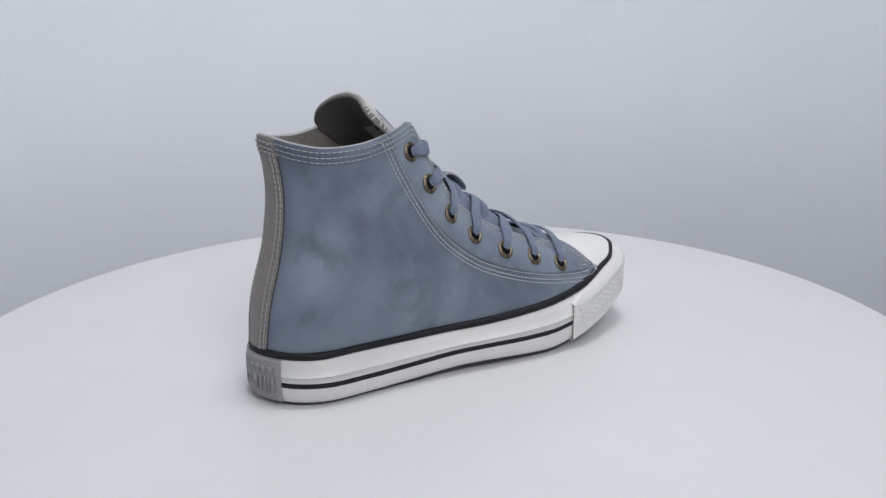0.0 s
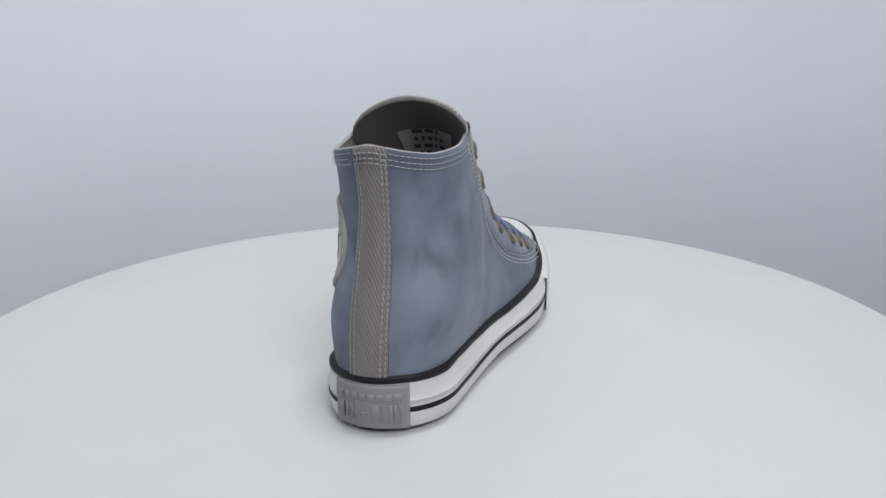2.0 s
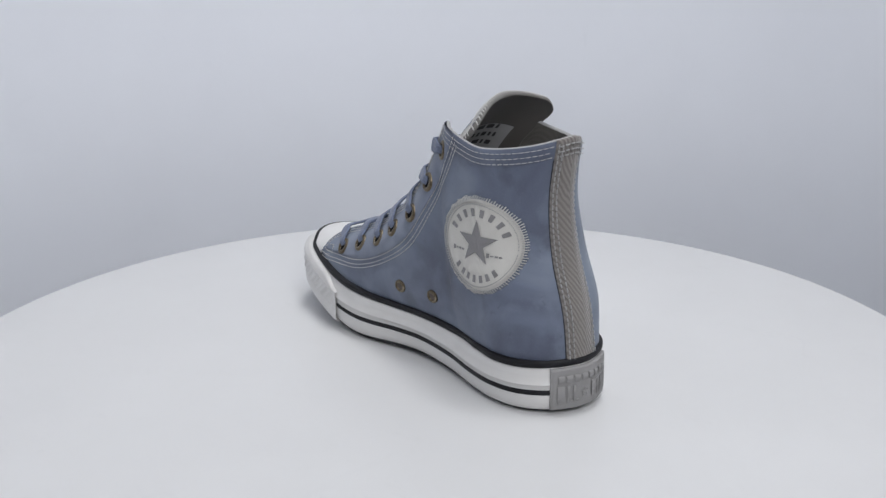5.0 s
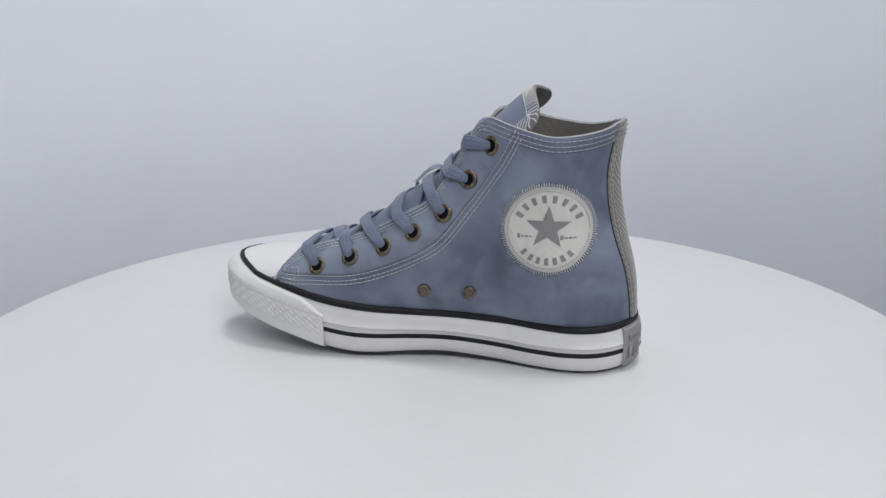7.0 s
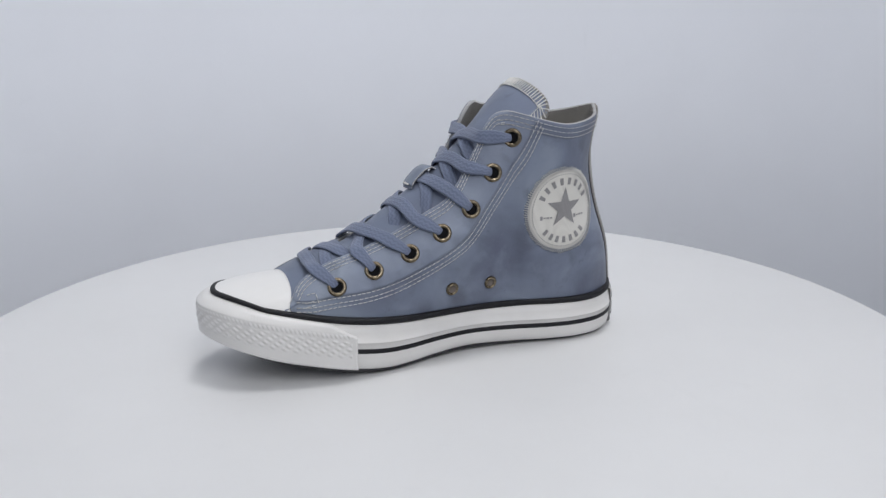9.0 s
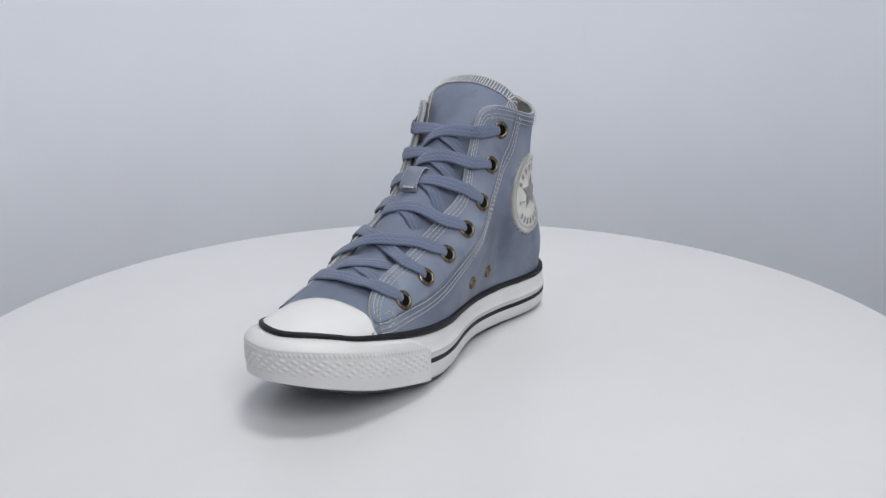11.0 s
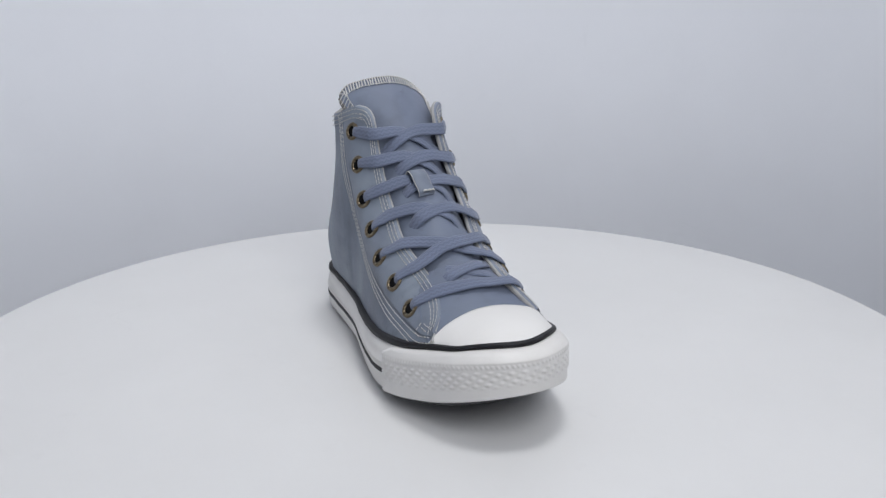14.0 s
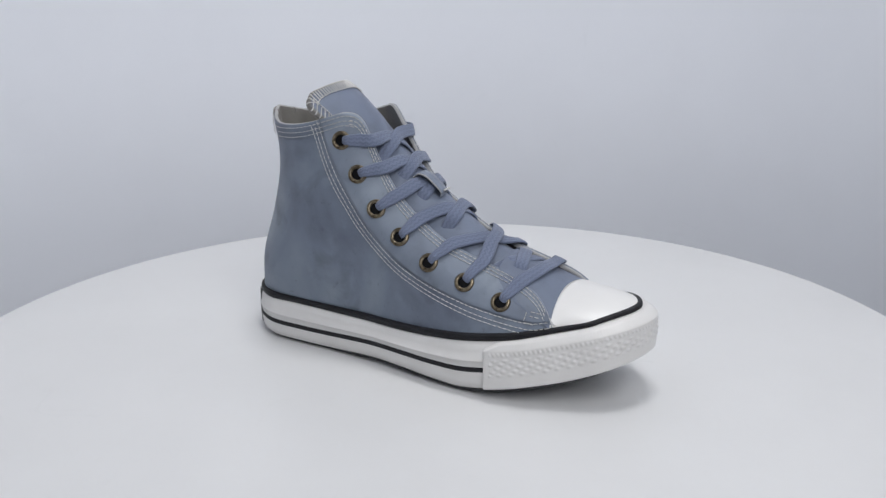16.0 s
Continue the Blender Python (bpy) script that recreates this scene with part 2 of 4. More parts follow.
# plan indices: heel is 0; where the bumper starts on the outer and the inner side
I_OUT = min(range(NP // 2), key=lambda i: abs(OUT[i][1] - 0.0645))
I_IN = min(range(NP // 2, NP), key=lambda i: abs(OUT[i][1] - 0.0685))
stripe_lo = lambda q: wall_low(q[1]) + 0.365 * (wall_top(q[1]) - wall_low(q[1]))
stripe_hi = lambda q: stripe_lo(q) + 0.0031
part("side_stripe", band(stripe_lo, stripe_hi, 0.0, 0.0006, range(I_IN + 1, NP + I_OUT), False, BLACK_RUBBER, "side_stripe"), sneaker, "black pinstripe round the sole")


def bumper():
    n = 640
    us = np.linspace(I_OUT - 1, I_IN + 1, n)
    prof = np.linspace(0, 1, 64)
    rows = []
    dist = 0.0
    prev = None
    for u in us:
        i, f = int(u), u - int(u)
        p = OUT[i % NP] * (1 - f) + OUT[(i + 1) % NP] * f
        nn = OUTN[i % NP] * (1 - f) + OUTN[(i + 1) % NP] * f
        nn /= np.linalg.norm(nn)
        dist += 0 if prev is None else np.linalg.norm(p - prev)
        prev = p
        lo, full = wall_low(p[1]), wall_top(p[1]) - wall_low(p[1])
        end = min(u - us[0], us[-1] - u)
        run_in = min(1, (us[-1] - u) / 9) if u > (us[0] + us[-1]) / 2 else min(1, 0.5 + (u - us[0]) / 10)
        hi = lo + full * (0.73 + 0.24 * run_in)
        old = full - 0.0055
        r = [(*(p - nn * 0.004), lo + 0.0002)]
        for q in prof:
            z = lo + q * (hi - lo)
            g, k = (z - lo) / old, (z - lo) / full
            h = 0.0016 * min(1, (q / 0.05) ** 0.5) * min(1, (1.02 - q) / 0.06)
            h *= 1 if end > 0.4 else 0.85
            h -= toe_inset(i) * min(1, max(0, k - 0.80) / 0.19) ** 1.3
            if end > 2:
                a = dist / 0.0066 + 0.25 * (z - lo) / 0.0046
                b = (z - lo) / 0.0046
                if 0.32 < g < 0.82:
                    w = min((g - 0.32) / 0.10, (0.82 - g) / 0.05, 1)
                    h += 0.0008 * w * (0.5 * (math.cos(2 * math.pi * a) + math.cos(2 * math.pi * b))) ** 2
                if 0.86 < g < 0.98:
                    w = min((g - 0.86) / 0.04, (0.98 - g) / 0.04, 1)
                    h += 0.0005 * w * (0.5 + 0.5 * math.sin(2 * math.pi * (dist / 0.0026 + 3 * g)))
            r.append((*(p + nn * h), z))
        r.append((*(p - nn * (0.0012 + toe_inset(i) * run_in)), hi + 0.0002))
        rows.append(r)
    return grid_mesh("toe_bumper", rows, WHITE_RUBBER)


part("toe_bumper", bumper(), sneaker, "white rubber toe bumper with a diamond relief")

# upper: columns from the inner toe end round the heel to the outer toe end: top x, y, z; foot x, y; bulge at 1/4, 1/2, 3/4
COLUMNS = [
    ((-0.0178, 0.1020, 0.0500), (-0.0255, 0.104), (0, 0, 0)),
    ((-0.0098, 0.0932, 0.0602), (-0.0290, 0.087), (2, 3, 3)),
    ((-0.0062, 0.0765, 0.0680), (-0.0325, 0.070), (3, 5, 5)),
    ((-0.0078, 0.0535, 0.0750), (-0.0325, 0.050), (4, 7, 7.5)),
    ((-0.0105, 0.0318, 0.0840), (-0.0290, 0.028), (6, 9, 9.5)),
    ((-0.0155, 0.0134, 0.0948), (-0.0245, 0.008), (7, 10, 11)),
    ((-0.0185, -0.0027, 0.1051), (-0.0215, -0.010), (7, 10, 11)),
    ((-0.0165, -0.0176, 0.1263), (-0.0220, -0.024), (7, 10, 11)),
    ((-0.0170, -0.0310, 0.1500), (-0.0235, -0.038), (6, 9, 10)),
    ((-0.0225, -0.0390, 0.1555), (-0.0255, -0.047), (4, 7, 6)),
    ((-0.0300, -0.0490, 0.1535), (-0.0280, -0.056), (5.0, 5.8, 3.8)),
    ((-0.0333, -0.0640, 0.1490), (-0.0305, -0.069), (3.7, 2.9, 1.4)),
    ((-0.0342, -0.0790, 0.1460), (-0.0325, -0.083), (2.9, 0.5, -1)),
    ((-0.0298, -0.0948, 0.1468), (-0.0325, -0.099), (3.0, -3.3, -4.6)),
    ((-0.0215, -0.1075, 0.1490), (-0.0275, -0.115), (1.4, -5.4, -6.8)),
    ((-0.0112, -0.1145, 0.1515), (-0.0160, -0.128), (-0.2, -5.8, -7.6)),
    ((-0.0025, -0.1185, 0.1535), (-0.0025, -0.1325), (0.4, -4.2, -5.6)),
    ((0.0060, -0.1148, 0.1515), (0.0110, -0.1285), (-1.8, -7.0, -7.6)),
    ((0.0170, -0.1072, 0.1485), (0.0235, -0.117), (2.6, -2.8, -5.2)),
    ((0.0270, -0.0962, 0.1465), (0.0310, -0.101), (5, 1, -2.2)),
    ((0.0345, -0.0800, 0.1475), (0.0345, -0.083), (5.5, 3.5, 0.5)),
    ((0.0358, -0.0660, 0.1500), (0.0360, -0.068), (5.5, 5, 2)),
    ((0.0345, -0.0520, 0.1540), (0.0380, -0.056), (5.5, 6, 4)),
    ((0.0305, -0.0425, 0.1562), (0.0395, -0.047), (5.5, 7, 6)),
    ((0.0260, -0.0343, 0.1510), (0.0420, -0.038), (5, 8, 8.4)),
    ((0.0272, -0.0222, 0.1280), (0.0455, -0.022), (4, 7, 9.2)),
    ((0.0282, -0.0093, 0.1081), (0.0490, -0.008), (4, 7, 9.2)),
    ((0.0300, 0.0053, 0.0953), (0.0525, 0.008), (3, 7, 8.8)),
    ((0.0333, 0.0246, 0.0834), (0.0565, 0.028), (3, 6, 7.8)),
    ((0.0333, 0.0470, 0.0743), (0.0588, 0.050), (3, 5, 6.5)),
    ((0.0340, 0.0707, 0.0657), (0.0588, 0.070), (2, 4, 4.5)),
    ((0.0405, 0.0885, 0.0570), (0.0565, 0.088), (2, 2.5, 2.5)),
    ((0.0525, 0.0995, 0.0465), (0.0535, 0.102), (0, 0, 0)),
]


def glide(P, n):
    """n rows through P, evenly in index."""
    P = np.array(P, float)
    k = len(P)
    rows = []
    for u in np.linspace(0, k - 1, n):
        i = min(int(u), k - 2)
        t = u - i
        b, c = P[i], P[i + 1]
        a = P[i - 1] if i else 2 * b - c
        d = P[i + 2] if i + 2 < k else 2 * c - b
        rows.append(0.5 * (2 * b + (c - a) * t + (2 * a - 5 * b + 4 * c - d) * t * t + (3 * b - a - 3 * c + d) * t ** 3))
    return np.array(rows)


NCOL, NROW = 193, 29
_top = glide([c[0] for c in COLUMNS], NCOL)
_foot2 = glide([c[1] for c in COLUMNS], NCOL)
_bulge = glide([c[2] for c in COLUMNS], NCOL) * 0.001
for _j in range(NCOL):
    _k = int(np.argmin(np.linalg.norm(OUT - _foot2[_j], axis=1)))
    _foot2[_j] = OUT[_k] - OUTN[_k] * (0.0039 - 0.0020 * min(1, max(0, (-0.112 - OUT[_k][1]) / 0.012)) + 0.45 * toe_inset(_k))
_foot2[1:-1] = (_foot2[:-2] + _foot2[1:-1] + _foot2[2:]) / 3
_foot = np.array([(x, y, wall_top(y, x) - 0.002) for x, y in _foot2])
_d = np.gradient(_foot2, axis=0)
_d /= np.linalg.norm(_d, axis=1)[:, None]
_side = np.stack([_d[:, 1], -_d[:, 0]], 1)
if _side[NCOL // 2][1] > 0:
    _side = -_side


def upper_rows(inset=0.0, shrink=0.0):
    rows = []
    for j in range(NCOL):
        F, T, n = _foot[j], _top[j], np.array([*_side[j], 0])
        ctrl = [F] + [F + (T - F) * u + n * o for u, o in zip((0.25, 0.5, 0.75), _bulge[j])] + [T]
        col = glide(ctrl, NROW)
        rows.append(col)
    rows = np.array(rows)
    if inset:
        du = np.gradient(rows, axis=0)
        dv = np.gradient(rows, axis=1)
        nn = np.cross(du, dv)
        nn /= np.linalg.norm(nn, axis=2)[..., None] + 1e-12
        mid = nn[NCOL // 2, NROW // 2]
        if mid[1] > 0:
            nn = -nn
        rows = rows - nn * inset
        rows[:, -1, 2] -= shrink
    return rows


UPPER = upper_rows()
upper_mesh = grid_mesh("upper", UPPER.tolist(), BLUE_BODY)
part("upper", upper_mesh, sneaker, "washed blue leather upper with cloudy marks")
part("lining", grid_mesh("lining", upper_rows(0.0022, 0.0006).tolist(), GREY_LINING), sneaker, "grey canvas lining")
# the edge between the two
_in = upper_rows(0.0022, 0.0006)
_edge = []
for j in range(NCOL):
    a, b = UPPER[j, -1], _in[j, -1]
    up = (UPPER[j, -1] - UPPER[j, -3])
    up /= np.linalg.norm(up)
    _edge.append([a, a * 0.75 + b * 0.25 + up * 0.0006, (a + b) / 2 + up * 0.0008, a * 0.25 + b * 0.75 + up * 0.0006, b])
GREY_EDGE = mat_cloth("pale_grey_binding", (0.42, 0.42, 0.42), (0.33, 0.33, 0.34), 1500)
part("edge_binding", grid_mesh("edge_binding", [[tuple(q) for q in r] for r in _edge], GREY_EDGE), sneaker, "pale grey raw edge of the leather")

# insole
_ins = [[(x * s + 0.006 * (1 - s), y * s, wall_top(y * s) - 0.006) for x, y in (OUT - OUTN * 0.005)] for s in (1.0, 0.6, 0.2, 0.01)]
part("insole", grid_mesh("insole", _ins, GREY_LINING, close_v=True), sneaker, "grey canvas insole")


CAP_EDGE = [(-0.0192, 0.1030, 0.0480), (-0.012, 0.0995, 0.0547), (0.0005, 0.0972, 0.0580), (0.0140, 0.0963, 0.0594), (0.0275, 0.0963, 0.0581), (0.042, 0.0972, 0.0532), (0.0540, 0.0985, 0.0450)]


def cap():
    edge = spline(CAP_EDGE, 61)
    j0 = min(range(NP // 2, NP), key=lambda i: abs(OUT[i][1] - 0.1035))
    j1 = min(range(NP // 2), key=lambda i: abs(OUT[i][1] - 0.0985))
    front = []
    for u in np.linspace(j0, j1, 61):
        i = int(round(u)) % NP
        p = OUT[i] - OUTN[i] * (0.0026 + toe_inset(i))
        front.append((p[0], p[1], wall_top(OUT[i][1]) + 0.0017))
    front = np.array(front)
    rows = []
    for a in range(61):
        r = []
        for b in np.linspace(0, 1, 25):
            q = edge[a] * (1 - b) + front[a] * b
            w = math.sin(math.pi * a / 60)
            q = q + np.array([0, 0, 0.0012 * w * 4 * b * (1 - b) * (0.6 + 0.8 * b)])
            r.append(q)
        e0 = r[0] - np.array([0, 0, 0.0022])
        rows.append([tuple(e0)] + [tuple(x) for x in r])
    return grid_mesh("toe_cap", rows, CAP_RUBBER)


part("toe_cap", cap(), sneaker, "smooth glossy white rubber toe cap")

# tongue: centre x, y, z, half width, sag of its sides
TONGUE = [(0.0140, 0.108, 0.0500, 0.028, 0.010), (0.0140, 0.098, 0.0578, 0.029, 0.010), (0.0140, 0.0763, 0.0674, 0.030, 0.008), (0.0135, 0.0547, 0.0752, 0.030, 0.011),
          (0.0125, 0.0387, 0.0864, 0.029, 0.016), (0.0110, 0.0236, 0.0979, 0.028, 0.020), (0.0090, 0.0064, 0.1093, 0.029, 0.019), (0.0075, -0.0083, 0.1204, 0.030, 0.017),
          (0.0060, -0.0223, 0.1348, 0.031, 0.015), (0.0050, -0.040, 0.1527, 0.033, 0.012), (0.0042, -0.052, 0.1640, 0.0330, 0.012), (0.0035, -0.0628, 0.1722, 0.0325, 0.012)]


def tongue_rows(back=0.0, na=33, nt=60):
    C = glide(TONGUE, 240)
    d = np.gradient(C[:, :3], axis=0)
    d /= np.linalg.norm(d, axis=1)[:, None]
    s = np.concatenate([[0], np.cumsum(np.linalg.norm(np.diff(C[:, :3], axis=0), axis=1))])
    rows = []
    for a in np.linspace(-1, 1, na):
        top = 1 + 0.008 * a - 0.045 * a ** 8 if a > 0 else 1 - 0.008 * a * a - 0.034 * a ** 10
        lean = 1.05 if a > 0 else 1.4
        r = []
        for u in np.linspace(0, top, nt):
            k = np.interp(u * s[-1], s, np.arange(len(s)))
            c = np.array([np.interp(k, np.arange(len(s)), C[:, m]) for m in range(5)])
            t = np.array([np.interp(k, np.arange(len(s)), d[:, m]) for m in range(3)])
            n = np.array([0, -t[2], t[1]])
            n = n if n[2] > 0 else -n
            n /= np.linalg.norm(n)
            curl = min(1, max(0, (u - 0.72) / 0.2)) if a > 0 else 0
            n = n * (1 - curl) + np.array([0, 0.80, 0.60]) * curl
            n /= np.linalg.norm(n)
            h = c[3] * (1 if a < 0 else 0.78 + 0.19 * min(1, max(0, (u - 0.84) / 0.1)))
            p = c[:3] + np.array([a * h, 0, 0]) - n * (c[4] * a * a * (1 + (lean - 1) * min(1, max(0, (u - 0.7) / 0.2))) + back)
            r.append(tuple(p))
        rows.append(r)
    return rows


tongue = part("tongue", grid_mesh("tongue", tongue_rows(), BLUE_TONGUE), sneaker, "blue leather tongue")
TONGUE_CLOTH = mat_cloth("taupe_tongue_lining", (0.125, 0.116, 0.108), (0.085, 0.079, 0.074))
part("tongue_lining", grid_mesh("tongue_lining", tongue_rows(0.0028), TONGUE_CLOTH), tongue, "grey canvas tongue lining")

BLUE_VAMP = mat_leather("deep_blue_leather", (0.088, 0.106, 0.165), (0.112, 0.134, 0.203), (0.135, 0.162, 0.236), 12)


def vamp():
    """The leather between the toe cap and the laces."""
    front = spline(CAP_EDGE, 41)
    rows = []
    for k, a in enumerate(np.linspace(-1, 1, 41)):
        f = front[k] + np.array([0, 0.003, -0.0018])
        b = np.array([0.014 + 0.030 * a, 0.060, 0.0756 - 0.0125 * a * a])
        rows.append([tuple(f * (1 - u) + b * u + np.array([0, 0, 0.0012 * 4 * u * (1 - u) * (1 - a * a)])) for u in np.linspace(0, 1, 13)])
    return grid_mesh("vamp", rows, BLUE_VAMP)


part("vamp", vamp(), sneaker, "deep blue leather vamp behind the toe cap")

# ---- details on the upper ----
from mathutils.bvhtree import BVHTree

STITCH = mat_cloth("white_thread", (0.70, 0.69, 0.67), (0.54, 0.53, 0.52), 2500)
BRASS, _nt, _b = material("antique_brass", 0.34, 1.0)
_v = coords(_nt)
paint(_nt, _b, ramp(_nt, noise_tex(_nt, _v, 420, 4), [(0.35, (0.085, 0.068, 0.047)), (0.6, (0.215, 0.178, 0.124)), (0.8, (0.36, 0.31, 0.235))]))
COLLAR_THREAD = mat_cloth("pale_grey_thread", (0.54, 0.535, 0.53), (0.43, 0.425, 0.425), 2500)
# near-black colour puts the shade of an open hole on a flat disc
HOLE_SHADE = mat_rubber("eyelet_hole_shade", (0.005, 0.005, 0.006), 0.9, 0.2)
HOLE_SHADE.node_tree.nodes["Principled BSDF"].inputs["Specular IOR Level"].default_value = 0.1
PATCH = mat_cloth("off_white_canvas", (0.72, 0.705, 0.665), (0.61, 0.595, 0.56), 1300)
PATCH_INK = mat_cloth("grey_print", (0.27, 0.265, 0.272), (0.225, 0.22, 0.225), 1300)
EDGE_THREAD = mat_cloth("pale_overlock_thread", (0.72, 0.715, 0.70), (0.56, 0.555, 0.54), 2200)


def math_node(nt, op, a, b=0.0):
    n = nt.nodes.new("ShaderNodeMath")
    n.operation = op
    for sock, v in zip(n.inputs, (a, b)):
        if isinstance(v, (int, float)):
            sock.default_value = v
        else:
            nt.links.new(v, sock)
    return n.outputs[0]


def mat_lace():
    """Flat woven lace: zigzag rows run along it."""
    m, nt, b = material("blue_woven_lace", 0.9)
    tc = nt.nodes.new("ShaderNodeTexCoord")
    sep = nt.nodes.new("ShaderNodeSeparateXYZ")
    nt.links.new(tc.outputs["UV"], sep.inputs[0])
    u, v = sep.outputs[0], sep.outputs[1]
    zig = math_node(nt, "PINGPONG", math_node(nt, "MULTIPLY", u, 2.3), 0.5)
    rows = math_node(nt, "ADD", math_node(nt, "MULTIPLY", v, 4.0), math_node(nt, "MULTIPLY", zig, 0.9))
    weave = math_node(nt, "ADD", math_node(nt, "MULTIPLY", math_node(nt, "SINE", math_node(nt, "MULTIPLY", rows, 6.2832)), 0.5), 0.5)
    cross = math_node(nt, "ADD", math_node(nt, "MULTIPLY", math_node(nt, "SINE", math_node(nt, "MULTIPLY", u, 55.0)), 0.5), 0.5)
    w = math_node(nt, "ADD", math_node(nt, "MULTIPLY", weave, 0.75), math_node(nt, "MULTIPLY", cross, 0.25))
    n = noise_tex(nt, coords(nt), 1400, 3, 0.6)
    col = ramp(nt, w, [(0.05, (0.104, 0.127, 0.194)), (0.40, (0.126, 0.152, 0.227)), (0.9, (0.140, 0.169, 0.247))])
    paint(nt, b, mix(nt, col, (0.116, 0.14, 0.215), ramp_fac(nt, n, 0.45, 0.75, 0.5)))
    n1 = bump(nt, b, w, 0.42, 0.0005)
    bump(nt, b, n, 0.4, 0.0003, n1)
    b.inputs["Sheen Weight"].default_value = 0.2
    return m


LACE = mat_lace()


def mat_twill():
    m, nt, b = material("grey_herringbone_tape", 0.9)
    v = coords(nt, (1, 1, 1), (0, 0, 0))
    w = wave_tex(nt, coords(nt, (1.0, 0.25, 0.42)), 330, "DIAGONAL", 2.2)
    fine = noise_tex(nt, v, 1600, 3)
    col = ramp(nt, w, [(0.2, (0.165, 0.151, 0.142)), (0.6, (0.222, 0.205, 0.194)), (0.9, (0.246, 0.228, 0.217))])
    paint(nt, b, mix(nt, col, (0.165, 0.153, 0.144), ramp_fac(nt, fine, 0.4, 0.7, 0.6)))
    n1 = bump(nt, b, w, 0.5, 0.0006)
    bump(nt, b, fine, 0.4, 0.0003, n1)
    b.inputs["Sheen Weight"].default_value = 0.35
    return m


TWILL = mat_twill()


def tree_of(me):
    bm = bmesh.new()
    bm.from_mesh(me)
    t = BVHTree.FromBMesh(bm)
    bm.free()
    return t


UPPER_TREE = tree_of(upper_mesh)
TONGUE_TREE = tree_of(tongue.data)


def outward(p, n):
    """Turn n away from the inside of the shoe."""
    c = Vector((0.006, min(max(p[1], -0.09), 0.08), min(p[2], 0.09) * 0.6))
    return n if n.dot(Vector(p) - c) > 0 else -n


def near(p, tree=None):
    loc, n, _, _ = (tree or UPPER_TREE).find_nearest(Vector(p))
    return loc, outward(loc, n).normalized()


def smooth_normal(p, r=0.004):
    """The mean outward normal of the upper round p."""
    s = Vector()
    for d in ((0, 0, 0), (0, r, 0), (0, -r, 0), (0, 0, r), (0, 0, -r)):
        s += near(Vector(p) + Vector(d))[1]
    return s.normalized()


def on_side(side, y, z):
    """The upper's outside at y, z; side is 1 (outer) or -1 (inner)."""
    hit = UPPER_TREE.ray_cast(Vector((side * 0.2, y, z)), Vector((-side, 0, 0)))
    if hit[0] is None:
        return near((side * 0.03, y, z))
    return hit[0], outward(hit[0], hit[1])


def stitch_mesh(name, paths, mat, length=0.0026, gap=0.0006, r=0.00025, lift=0.0003):
    """Dashed thread: each path is a list of (place, normal)."""
    V, F = [], []
    for path in paths:
        P = np.array([p for p, n in path], float)
        N = np.array([n for p, n in path], float)
        s = np.concatenate([[0], np.cumsum(np.linalg.norm(np.diff(P, axis=0), axis=1))])
        at = lambda d: (np.array([np.interp(d, s, P[:, k]) for k in range(3)]), np.array([np.interp(d, s, N[:, k]) for k in range(3)]))
        d = 0.0005
        while d + length < s[-1]:
            ln = length * random.uniform(0.86, 1.08)
            a, na = at(d)
            b, nb = at(d + ln)
            t = b - a
            if np.linalg.norm(t) > 1e-7:
                t /= np.linalg.norm(t)
                n = (na + nb) / np.linalg.norm(na + nb)
                w = np.cross(t, n)
                base = len(V)
                for q, sc, up in ((a, 0.5, -0.4), (a * 0.8 + b * 0.2, 1.0, 0.7), (a * 0.2 + b * 0.8, 1.0, 0.7), (b, 0.5, -0.4)):
                    c = q + n * (lift + r * up * 0.6)
                    V += [c + w * r * sc, c + n * r * 0.8 * sc, c - w * r * sc, c - n * r * sc]
                for k in range(3):
                    for m in range(4):
                        x, y = base + 4 * k + m, base + 4 * k + (m + 1) % 4
                        F.append((x, y, y + 4, x + 4))
                F += [(base, base + 1, base + 2, base + 3), (base + 15, base + 14, base + 13, base + 12)]
            d += ln + gap
    return mesh_of(name, V, F, mat)


def col_point(u, dist, lift=0.0):
    """On the upper, dist below its top edge, at column u (0..1)."""
    k = u * (NCOL - 1)
    i = min(int(k), NCOL - 2)
    col = UPPER[i] * (1 - (k - i)) + UPPER[i + 1] * (k - i)
    c = col[::-1]
    s = np.concatenate([[0], np.cumsum(np.linalg.norm(np.diff(c, axis=0), axis=1))])
    p = np.array([np.interp(dist, s, c[:, m]) for m in range(3)])
    loc, n = near(p)
    n = smooth_normal(loc)
    return Vector(p) + n * lift, n


NC = len(COLUMNS) - 1
REAR = {-1: [(0.0990, 0.0472), (0.0900, 0.0464), (0.0792, 0.0472), (0.0534, 0.0496), (0.0325, 0.0548), (0.0102, 0.0645), (-0.0109, 0.0778), (-0.0284, 0.0994), (-0.0471, 0.1247), (-0.0577, 0.1441), (-0.0600, 0.1490)],
        1: [(0.0985, 0.0445), (0.087, 0.0425), (0.066, 0.0445), (0.042, 0.0495), (0.016, 0.058), (-0.005, 0.068), (-0.027, 0.086), (-0.0435, 0.1078), (-0.0545, 0.128), (-0.0625, 0.1470), (-0.0640, 0.1495)]}


def rear_line(side, back, n=90):
    """The seam at the rear of the eyelet facing, shifted backwards."""
    P = spline(REAR[side], n)
    d = np.gradient(P, axis=0)
    d /= np.linalg.norm(d, axis=1)[:, None]
    q = P + np.stack([-d[:, 1], d[:, 0]], 1) * -abs(back) * (1 if back > 0 else -1)
    return [on_side(side, y, z) for y, z in q]


